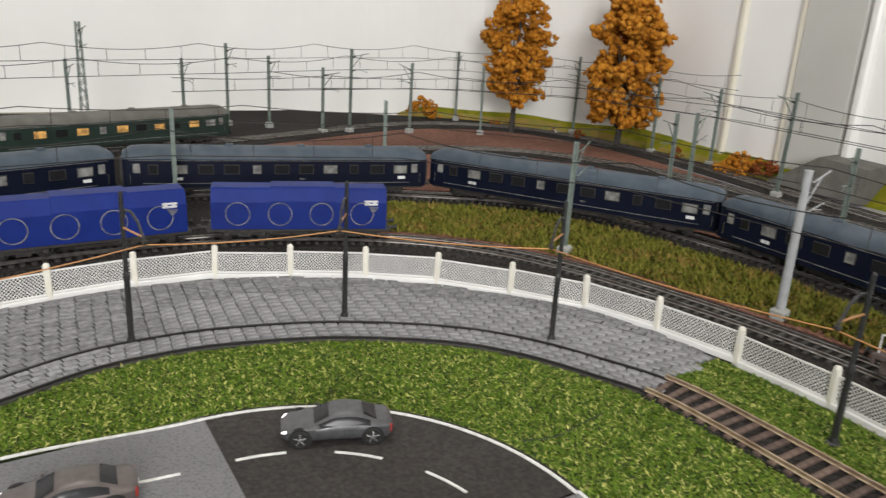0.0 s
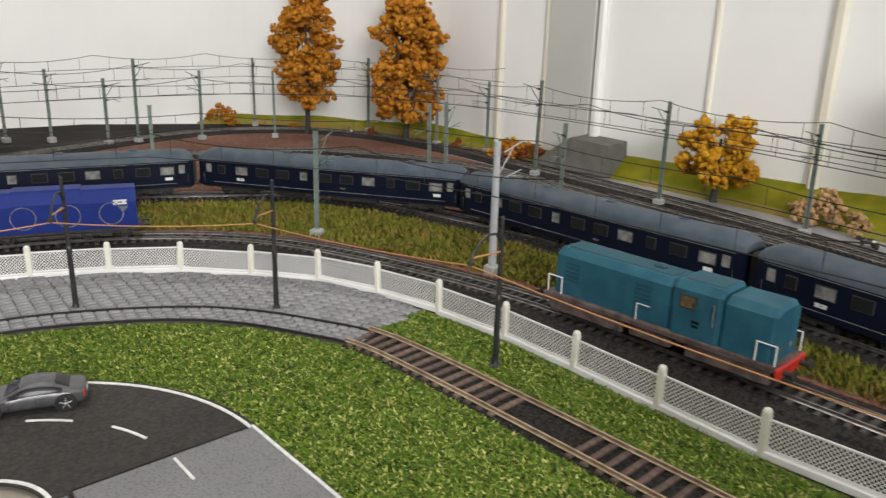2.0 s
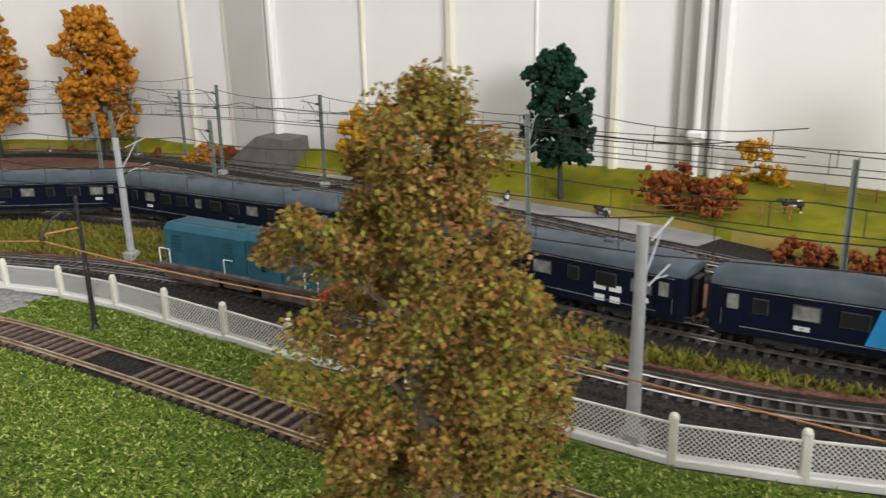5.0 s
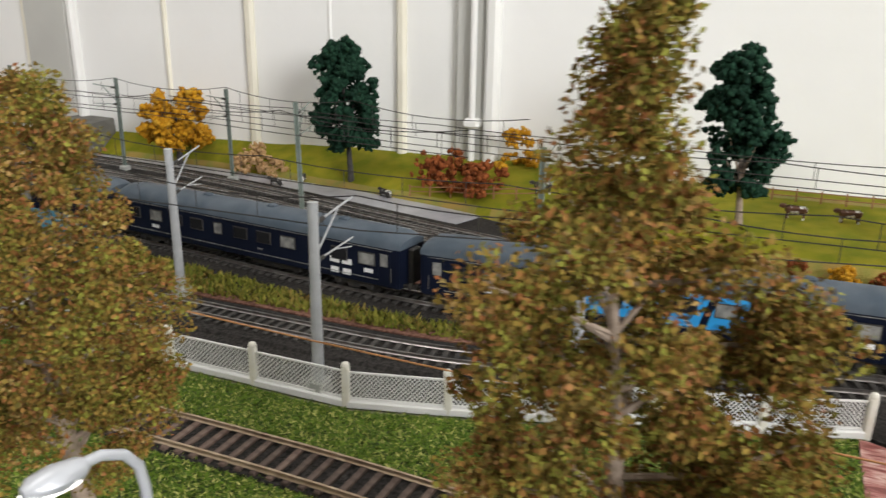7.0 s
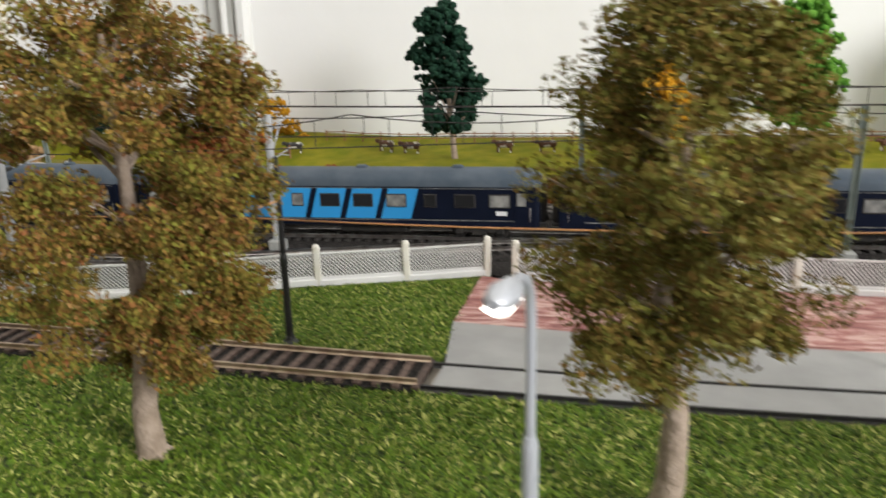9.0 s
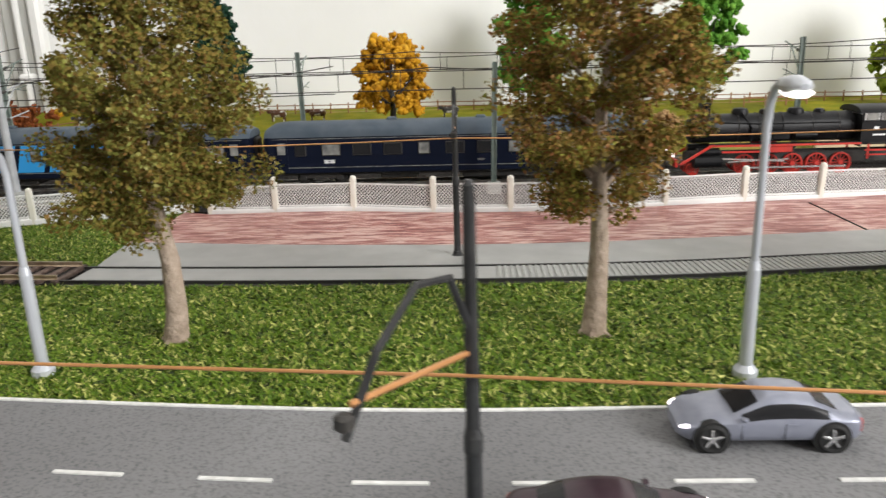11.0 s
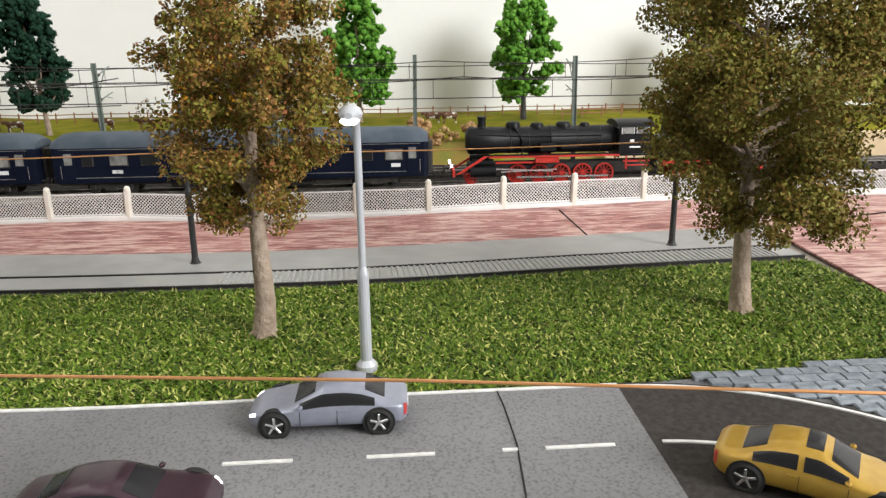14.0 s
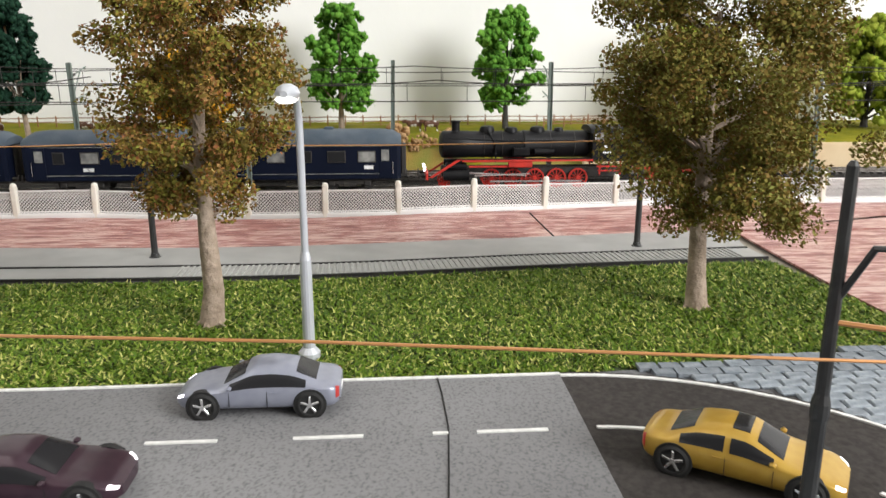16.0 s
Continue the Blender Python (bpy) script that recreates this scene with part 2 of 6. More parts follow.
GLOWWINDOW = mat("lit_compartment", (0.75, 0.42, 0.12), 0.5, second=(0.12, 0.06, 0.02), scale=160, emit=0.25)
TYRE = mat("tyre_rubber", (0.012, 0.012, 0.012), 0.8)
CHROME = mat("chrome", (0.75, 0.75, 0.76), 0.2, 0.9)
HEADLIGHT = mat("lit_headlight", (1.0, 0.92, 0.99), 0.2, emit=4.0)
TAILLIGHT = mat("red_tail_light", (0.40, 0.035, 0.03), 0.3, emit=0.08)
BOXGREY = mat("grey_card_box", (0.11, 0.105, 0.095), 0.85, second=(0.15, 0.145, 0.13), scale=60)
WOODRAIL = mat("brown_fence_wood", (0.23, 0.10, 0.045), 0.8, second=(0.30, 0.15, 0.07), scale=200)
CREAMBOARD = mat("beige_board", (0.60, 0.45, 0.27), 0.7, second=(0.66, 0.52, 0.33), scale=40)


# ---- mesh tools ----
class Shape:
    """Gathers vertices and faces of one mesh."""

    def __init__(self):
        self.v, self.f = [], []

    def add(self, verts, faces, m=None):
        o = len(self.v)
        self.v += [tuple(m @ Vector(p)) for p in verts] if m is not None else [tuple(p) for p in verts]
        self.f += [tuple(i + o for i in q) for q in faces]
        return self

    def box(self, c, s, ch=0.0, m=None):
        x, y, z = (k / 2 for k in s)
        ch = min(ch, x * 0.9, y * 0.9, z * 0.9)
        if ch <= 0:
            vs = [(i * x, j * y, k * z) for k in (-1, 1) for j in (-1, 1) for i in (-1, 1)]
            fs = [(0, 2, 3, 1), (4, 5, 7, 6), (0, 1, 5, 4), (2, 6, 7, 3), (0, 4, 6, 2), (1, 3, 7, 5)]
            vs = [(a + c[0], b + c[1], d + c[2]) for a, b, d in vs]
            return self.add(vs, fs, m)
        rings = []
        for zz, ins in ((-z, ch), (-z + ch, 0), (z - ch, 0), (z, ch)):
            a, b = x - ins, y - ins
            rings.append([(a - ch, -b), (a, -b + ch), (a, b - ch), (a - ch, b), (-a + ch, b), (-a, b - ch), (-a, -b + ch), (-a + ch, -b)])
            rings[-1] = [(p + c[0], q + c[1], zz + c[2]) for p, q in rings[-1]]
        return self.loft(rings, m)

    def loft(self, rings, m=None, caps=True):
        n = len(rings[0])
        vs = [p for r in rings for p in r]
        fs = [(k * n + i, k * n + (i + 1) % n, (k + 1) * n + (i + 1) % n, (k + 1) * n + i) for k in range(len(rings) - 1) for i in range(n)]
        if caps:
            fs += [tuple(range(n))[::-1], tuple(range((len(rings) - 1) * n, len(rings) * n))]
        return self.add(vs, fs, m)

    def lathe(self, profile, n=16, m=None):
        """profile: (radius, height) from bottom to top, round z."""
        return self.loft([[(r * math.cos(2 * math.pi * i / n), r * math.sin(2 * math.pi * i / n), h) for i in range(n)] for r, h in profile], m)

    def cyl(self, a, b, r, r2=None, n=8):
        a, b = Vector(a), Vector(b)
        d = b - a
        m = Matrix.Translation(a) @ d.to_track_quat("Z", "Y").to_matrix().to_4x4()
        return self.lathe([(r, 0), (r if r2 is None else r2, d.length)], n, m)

    def tube(self, pts, r, n=6):
        pts = [Vector(p) for p in pts]
        rs = r if isinstance(r, (list, tuple)) else [r] * len(pts)
        rings, u = [], None
        for i, p in enumerate(pts):
            d = (pts[min(i + 1, len(pts) - 1)] - pts[max(i - 1, 0)]).normalized()
            if u is None:
                u = d.cross(Vector((0, 0, 1)))
                u = u if u.length > 0.2 else d.cross(Vector((1, 0, 0)))
            u = (u - d * u.dot(d)).normalized()
            w = u.cross(d)
            rings.append([tuple(p + rs[i] * (math.cos(2 * math.pi * k / n) * u + math.sin(2 * math.pi * k / n) * w)) for k in range(n)])
        return self.loft(rings)

    def prism(self, outline, z0, z1):
        n = len(outline)
        vs = [(x, y, z0) for x, y in outline] + [(x, y, z1) for x, y in outline]
        fs = [tuple(range(n))[::-1], tuple(range(n, 2 * n))] + [(i, (i + 1) % n, n + (i + 1) % n, n + i) for i in range(n)]
        return self.add(vs, fs)

    def mesh(self, name, material, smooth=False):
        me = bpy.data.meshes.new(name)
        me.from_pydata(self.v, [], self.f)
        me.materials.append(material)
        bm = bmesh.new()
        bm.from_mesh(me)
        bmesh.ops.recalc_face_normals(bm, faces=bm.faces)
        bm.to_mesh(me)
        bm.free()
        if smooth:
            me.shade_smooth()
            me.set_sharp_from_angle(angle=radians(40))
        return me


def part(name, shape, material, parent=None, label="", smooth=False):
    me = shape if isinstance(shape, bpy.types.Mesh) else shape.mesh(name, material, smooth)
    ob = new(name, me)
    ob.parent = parent
    return tagged(ob, label)


def thing(name, label, category, m=None, group=""):
    ob = new(name)
    ob.empty_display_size = 0.01
    if m is not None:
        ob.matrix_world = m
    return tagged(ob, label, category, group)


def smooth_line(pts, step):
    """A Catmull-Rom line through the points, sampled evenly."""
    P = [np.array(p, float) for p in pts]
    P = [2 * P[0] - P[1]] + P + [2 * P[-1] - P[-2]]
    out = []
    for i in range(1, len(P) - 2):
        for t in np.linspace(0, 1, 24, endpoint=False):
            a, b, c, d = P[i - 1:i + 3]
            out.append(0.5 * ((2 * b) + (c - a) * t + (2 * a - 5 * b + 4 * c - d) * t ** 2 + (3 * b - a - 3 * c + d) * t ** 3))
    out.append(P[-2])
    out = np.array(out)
    s = np.r_[0, np.cumsum(np.linalg.norm(np.diff(out, axis=0), axis=1))]
    k = np.linspace(0, s[-1], max(2, int(s[-1] / step) + 1))
    return np.stack([np.interp(k, s, out[:, 0]), np.interp(k, s, out[:, 1])], 1)


def side(line, d):
    """The line moved d to its left."""
    t = np.gradient(line, axis=0)
    t /= np.linalg.norm(t, axis=1)[:, None]
    return line + d * np.stack([-t[:, 1], t[:, 0]], 1)


def ribbon(line, profile):
    """A closed profile of (offset to the left, height) swept along the line."""
    cols = [side(line, o) for o, h in profile]
    return Shape().loft([[(*cols[j][i], profile[j][1]) for j in range(len(profile))] for i in range(len(line))])


def inside(poly, pts):
    poly = np.asarray(poly)
    x, y = pts[:, 0], pts[:, 1]
    ok = np.zeros(len(pts), bool)
    for (x1, y1), (x2, y2) in zip(poly, np.roll(poly, -1, axis=0)):
        if y1 != y2:
            ok ^= ((y1 > y) != (y2 > y)) & (x < (x2 - x1) * (y - y1) / (y2 - y1) + x1)
    return ok


def at_length(line, s):
    d = np.r_[0, np.cumsum(np.linalg.norm(np.diff(line, axis=0), axis=1))]
    return np.array([np.interp(s, d, line[:, 0]), np.interp(s, d, line[:, 1])])


def length_near(line, x, y):
    d = np.r_[0, np.cumsum(np.linalg.norm(np.diff(line, axis=0), axis=1))]
    return d[np.argmin(np.hypot(line[:, 0] - x, line[:, 1] - y))]


def fast_mesh(name, verts, faces, material):
    """A mesh from arrays of corners and of triangles or quads."""
    me = bpy.data.meshes.new(name)
    n = faces.shape[1]
    me.vertices.add(len(verts))
    me.vertices.foreach_set("co", np.ascontiguousarray(verts, np.float32).ravel())
    me.loops.add(faces.size)
    me.loops.foreach_set("vertex_index", np.ascontiguousarray(faces, np.int32).ravel())
    me.polygons.add(len(faces))
    me.polygons.foreach_set("loop_start", np.arange(0, faces.size, n, dtype=np.int32))
    me.update(calc_edges=True)
    me.materials.append(material)
    return me


# ---- plan ----
TRAM = smooth_line([(-0.40, 0.47), (-0.25, 0.60), (-0.12, 0.685), (-0.045, 0.718), (0.0, 0.735), (0.048, 0.739), (0.087, 0.734), (0.142, 0.718), (0.201, 0.685), (0.236, 0.650),
                    (0.262, 0.605), (0.277, 0.57), (0.282, 0.52), (0.284, 0.42), (0.284, 0.30), (0.283, 0.20), (0.281, 0.10), (0.276, 0.02), (0.264, -0.135),
                    (0.258, -0.26), (0.257, -0.39), (0.260, -0.462), (0.270, -0.56), (0.280, -0.69)], 0.006)
FENCE_POSTS = [(-0.40, 0.655), (-0.352, 0.686), (-0.305, 0.716), (-0.255, 0.745), (-0.21, 0.769), (-0.165, 0.789), (-0.117, 0.810), (-0.066, 0.829), (-0.012, 0.841), (0.042, 0.845), (0.096, 0.841), (0.148, 0.824),
               (0.198, 0.799), (0.242, 0.768), (0.282, 0.729), (0.317, 0.686), (0.335, 0.634), (0.345, 0.577), (0.350, 0.518), (0.348, 0.460), (0.347, 0.402), (0.345, 0.343), (0.346, 0.285),
               (0.344, 0.229), (0.342, 0.170), (0.341, 0.111), (0.354, 0.058), (0.367, 0.007), (0.385, -0.042), (0.400, -0.094), (0.414, -0.142)]
SOUTH_POSTS = [(0.405, -0.160), (0.408, -0.206), (0.407, -0.262), (0.399, -0.319), (0.396, -0.372), (0.399, -0.426), (0.406, -0.479), (0.413, -0.535), (0.420, -0.590), (0.428, -0.647)] + [(0.4325, -0.703 - 0.056 * i) for i in range(7)]
FENCE = smooth_line(FENCE_POSTS, 0.004)
FENCE_SOUTH = smooth_line(SOUTH_POSTS, 0.004)
TRACK_A = smooth_line([(-0.40, 0.70), (-0.25, 0.82), (-0.12, 0.895), (-0.03, 0.92), (0.08, 0.922), (0.17, 0.905), (0.255, 0.868), (0.317, 0.815), (0.357, 0.748), (0.387, 0.657), (0.405, 0.575),
                       (0.412, 0.50), (0.414, 0.37), (0.411, 0.24), (0.408, 0.13), (0.414, 0.06), (0.436, -0.03), (0.462, -0.13), (0.482, -0.24)], 0.006)
TRACK_B = smooth_line([(-0.45, 0.86), (-0.25, 0.99), (-0.08, 1.065), (0.1, 1.075), (0.29, 1.03), (0.435, 0.945), (0.50, 0.85), (0.528, 0.75), (0.541, 0.63), (0.535, 0.50), (0.523, 0.37),
                       (0.508, 0.28), (0.492, 0.16), (0.488, 0.05), (0.490, -0.05), (0.487, -0.27), (0.487, -0.5), (0.487, -1.1)], 0.006)
TRACK_C = smooth_line([(0.15, 1.22), (0.42, 1.25), (0.62, 1.19), (0.72, 1.04), (0.745, 0.90), (0.74, 0.75), (0.725, 0.58), (0.70, 0.45), (0.665, 0.32), (0.63, 0.15), (0.60, -0.05), (0.578, -0.3), (0.572, -0.52), (0.572, -1.1)], 0.006)
TRACK_D = smooth_line([(-0.6, 1.05), (-0.3, 1.19), (0.0, 1.285), (0.28, 1.36), (0.56, 1.44), (0.72, 1.39), (0.80, 1.27), (0.825, 1.1), (0.805, 0.87), (0.775, 0.62), (0.735, 0.43), (0.685, 0.26), (0.64, 0.10)], 0.006)
ROAD_EDGE = [(0.115, -0.536), (0.1135, -0.42), (0.1135, -0.30), (0.129, -0.11), (0.150, 0.14), (0.168, 0.385), (0.171, 0.52)]
ROAD = smooth_line([(x - 0.043, y) for x, y in ROAD_EDGE], 0.01)
RAIL_TOP = 0.0085


def tram_x(y, d=0.0):
    """x of the tram line's middle south of the bend."""
    k = TRAM[TRAM[:, 1] < 0.60]
    return float(np.interp(-y, -k[:, 1], k[:, 0])) + d


# ---- large structure ----
def board():
    s = Shape().box((0.2, 0.15, -0.03), (1.40, 3.5, 0.059))
    tagged(part("ground", s, BOARD), "plain brown layout board under the model scenery", "layout board", kind="structure")
    tagged(part("floor", Shape().box((-0.8, -0.2, -0.93), (5.2, 5.2, 0.06)), BOARD), "dark floor below the layout", "floor", kind="structure")
    for n, (x, y) in enumerate(((-0.4, -1.4), (-0.4, 1.5), (0.8, -1.4), (0.8, 1.5))):
        tagged(part("trim", Shape().box((x, y, -0.48), (0.07, 0.07, 0.84), 0.004), WOODRAIL), "wooden leg of the layout table", "table leg", kind="structure")
    # back wall, with a rounded corner
    line = smooth_line([(-2.6, 1.72), (-1.2, 1.72), (0.0, 1.70), (0.45, 1.66), (0.74, 1.50), (0.875, 1.25), (0.885, 1.0), (0.885, 0.5), (0.885, 0.0), (0.885, -1.0), (0.885, -2.6)], 0.03)
    tagged(part("wall_east", ribbon(line, [(0, -0.9), (0.06, -0.9), (0.06, 1.75), (0, 1.75)]), WALL), "white painted wall behind the layout", "wall", kind="structure")
    # unseen walls added to close the room, kept dark to lessen fill light
    tagged(part("wall_west", Shape().box((-2.63, -0.4, 0.42), (0.06, 4.6, 2.66)), ROOM), "plain unseen wall, dark to cut bounced light", "wall", kind="structure")
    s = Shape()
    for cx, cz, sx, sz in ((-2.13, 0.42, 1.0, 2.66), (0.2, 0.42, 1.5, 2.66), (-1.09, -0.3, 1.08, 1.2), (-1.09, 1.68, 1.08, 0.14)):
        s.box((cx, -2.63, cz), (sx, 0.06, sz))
    tagged(part("wall_south", s, ROOM), "plain unseen wall with a window opening, dark to cut bounced light", "wall", kind="structure")
    tagged(part("ceiling", Shape().box((-0.85, -0.4, 1.78), (3.7, 4.6, 0.06)), WALL), "white ceiling", "ceiling", kind="structure")


board()


def wall_strip(y, w, material, depth, label, name="trim", z1=1.74, x=0.885):
    s = Shape().box((x - depth / 2 + 0.002, y, (z1 + 0.0) / 2), (depth, w, z1), min(0.004, w / 4))
    tagged(part(name, s, material), label, "wall trim", kind="structure")


def bed(name, line, w, h, material, label):
    s = ribbon(line, [(-w - h, -0.001), (w + h, -0.001), (w, h), (-w, h)])
    return tagged(part(name, s, material), label, "track bed", kind="structure")


def track(name, line, gauge, z, rail_mat, sleeper_mat, label, sleepers=True, s0=0.0, s1=9e9, single=False, step=0.0078, skip=(), width=0.029):
    """Two rails on sleepers; z is the top of the bed."""
    root = tagged(new(name), label, "railway track", kind="structure")
    for d in (-gauge / 2, gauge / 2):
        r = ribbon(line, [(d - 0.0011, z + 0.0016), (d + 0.0011, z + 0.0016), (d + 0.0004, z + 0.0022), (d + 0.0006, z + 0.004), (d - 0.0006, z + 0.004), (d - 0.0004, z + 0.0022)])
        part("rail", r, rail_mat, root)
    total = np.linalg.norm(np.diff(line, axis=0), axis=1).sum()
    if sleepers:
        mesh = Shape().box((0, 0, 0), (0.0034, width, 0.0022), 0.0004).mesh("sleeper", sleeper_mat)
        rest = Shape()
        for s in np.arange(0.004, total, step):
            if any(a < s < b for a, b in skip):
                continue
            p, q = at_length(line, s), at_length(line, s + 0.002)
            m = pose(p[0], p[1], z + 0.0006, 0, 0, math.degrees(math.atan2(q[1] - p[1], q[0] - p[0])) + random.uniform(-1.2, 1.2))
            if single and s0 <= s <= s1:
                o = new("sleeper", mesh)
                o.parent, o.matrix_basis = root, m
            else:
                rest.box((0, 0, 0), (0.0034, width, 0.0022), 0, m)
        if rest.v:
            tagged(part("sleeper_row", rest, sleeper_mat, root), kind="stuff")
    return root


def sheet(name, outline, z, material, label, category, thick=0.0012):
    return tagged(part(name, Shape().prism(outline, z - thick, z), material), label, category, kind="structure")



def pts(line):
    return [tuple(map(float, p)) for p in line]


G2 = 0.0117  # half the tram line's gauge
tram_bend = TRAM[TRAM[:, 1] > 0.565]
tram_straight = TRAM[(TRAM[:, 1] <= 0.58) & (TRAM[:, 0] > 0)]
near_side, far_side = side(TRAM, -G2 - 0.003), side(TRAM, G2 + 0.003)

# yard ground between fence and field
yard = pts(FENCE) + pts(FENCE_SOUTH)[1:] + [(0.88, -1.2), (0.88, 1.24), (0.73, 1.50), (0.45, 1.65), (-0.4, 1.68), (-0.48, 0.66)]
sheet("ground", yard, 0.0025, BALLAST, "dark grey ballast ground of the railway yard", "gravel ground", 0.002)
grey_path = pts(smooth_line([(0.80, 1.12), (0.775, 0.9), (0.765, 0.75), (0.75, 0.58), (0.725, 0.45), (0.69, 0.31), (0.66, 0.2)], 0.02)) + pts(smooth_line([(0.75, 0.17), (0.78, 0.30), (0.81, 0.43), (0.83, 0.55), (0.845, 0.75), (0.845, 1.1)], 0.02))
sheet("pavement", grey_path, 0.0040, GREYSTRIP, "pale grey bare strip beside the yard tracks", "path", 0.001)

# lawns
road_out = [(0.04 + 0.131 * math.cos(a), 0.518 + 0.131 * math.sin(a)) for a in np.linspace(0.02, math.pi / 2, 14)]
road_edge = pts(smooth_line(ROAD_EDGE, 0.02))
i_bend = [p for p in pts(near_side) if p[0] > -0.36 or p[1] > 0.6]
lawn_a = i_bend + [(0.205, -0.698), (0.138, -0.700), (0.132, -0.652), (0.123, -0.60), (0.117, -0.538)] + road_edge + road_out + [(-0.1, 0.655), (-0.3, 0.56)]
sheet("ground", lawn_a, 0.0012, SOIL, "dark soil under green scatter grass", "lawn ground")
lawn_b = [p for p in pts(far_side) if -0.138 < p[1] < 0.588 and p[0] > 0.2] + [(0.282, -0.137), (0.412, -0.137)] + [p for p in pts(side(FENCE, -0.004))[::-1] if p[1] < 0.588 and p[0] > 0]
sheet("ground", lawn_b, 0.0012, SOIL, "dark soil under the grass strip by the fence", "lawn ground")


def grass(name, poly, count, material, label, size=0.0024, up=0.35, z=0.0012, clump=0.0):
    """Loose scatter blades over a polygon."""
    rng = np.random.default_rng(len(poly) + count)
    p = np.asarray(poly)
    got = np.zeros((0, 2))
    while len(got) < count:
        q = rng.uniform(p.min(0), p.max(0), (count * 3, 2))
        got = np.r_[got, q[inside(p, q)]]
    c = got[:count]
    a = rng.uniform(0, 2 * np.pi, count)
    tilt = rng.normal(up, 0.28, count)
    ln = rng.uniform(0.6, 1.5, count) * size
    w = rng.uniform(0.16, 0.32, count) * size
    d = np.stack([np.cos(a) * np.cos(tilt), np.sin(a) * np.cos(tilt), np.sin(np.abs(tilt))], 1)
    n = np.stack([-np.sin(a), np.cos(a), rng.normal(0, 0.4, count)], 1)
    h = z + rng.uniform(0, 0.6, count) * size * 0.5
    base = np.c_[c, h]
    v = np.stack([base - n * w[:, None], base + n * w[:, None], base + d * ln[:, None] + n * w[:, None] * 0.3], 1).reshape(-1, 3)
    f = np.arange(3 * count).reshape(-1, 3)
    return tagged(new(name, fast_mesh(name, v, f, material)), label, "grass", kind="stuff")


grass("grass", lawn_a, 270000, BLADES, "bright green scatter grass of the lawn", 0.0022)
grass("grass", lawn_b, 74000, BLADES, "bright green scatter grass beside the fence", 0.0022)
strip = [p for p in pts(side(TRACK_A, 0.030)) if p[1] > 0.02 and p[0] > 0.18] + [p for p in pts(side(TRACK_B, -0.030))[::-1] if p[1] > 0.02 and p[0] > 0.22]
grass("grass", strip, 26000, DRYBLADES, "olive and straw wild grass between two tracks", 0.0048, 0.9, 0.003)

# roads
grey_south = [(x - 0.086, y) for x, y in road_edge][::-1]
sheet("road", road_edge + grey_south, 0.0030, GREYROAD, "light grey speckled road sheet with a white dashed middle line", "road")
ring = lambda cx, cy, r, a0, a1: [(cx + r * math.cos(a), cy + r * math.sin(a)) for a in np.linspace(a0, a1, 24)]
sheet("road", ring(0.04, 0.519, 0.131, 0, math.pi / 2) + ring(0.04, 0.519, 0.034, math.pi / 2, 0), 0.0030, ASPHALT, "dark asphalt road bend", "road")
sheet("road", [(0.04, 0.650), (0.04, 0.564), (-0.1, 0.560), (-0.3, 0.47), (-0.33, 0.55), (-0.1, 0.646)], 0.0030, GREYROAD, "light grey speckled road sheet", "road")
sheet("road", ring(-0.006, -0.536, 0.121, 0, -math.pi / 2) + ring(-0.006, -0.536, 0.034, -math.pi / 2, 0), 0.0030, ASPHALT, "dark asphalt road bend", "road")
sheet("pavement", [(x - 0.088, y) for x, y in road_edge] + [(-0.30, 0.42), (-0.45, -0.3), (-0.40, -0.9), (0.02, -0.72)], 0.0020, JOINT, "joint bed under the grey stone pavement", "pavement")


def strips(line, d, w, z, dash=None, gap=0.0, s0=0.0, most=999):
    """Painted line along a road."""
    s = Shape()
    if dash is None:
        return ribbon(line, [(d - w, z - 0.0006), (d + w, z - 0.0006), (d + w, z), (d - w, z)])
    total = np.linalg.norm(np.diff(line, axis=0), axis=1).sum()
    k = s0
    while k + dash < total and most > 0:
        most -= 1
        seg = np.array([at_length(line, k + dash * i / 4) for i in range(5)])
        q = ribbon(seg, [(d - w, z - 0.0006), (d + w, z - 0.0006), (d + w, z), (d - w, z)])
        s.add(q.v, q.f)
        k += dash + gap
    return s


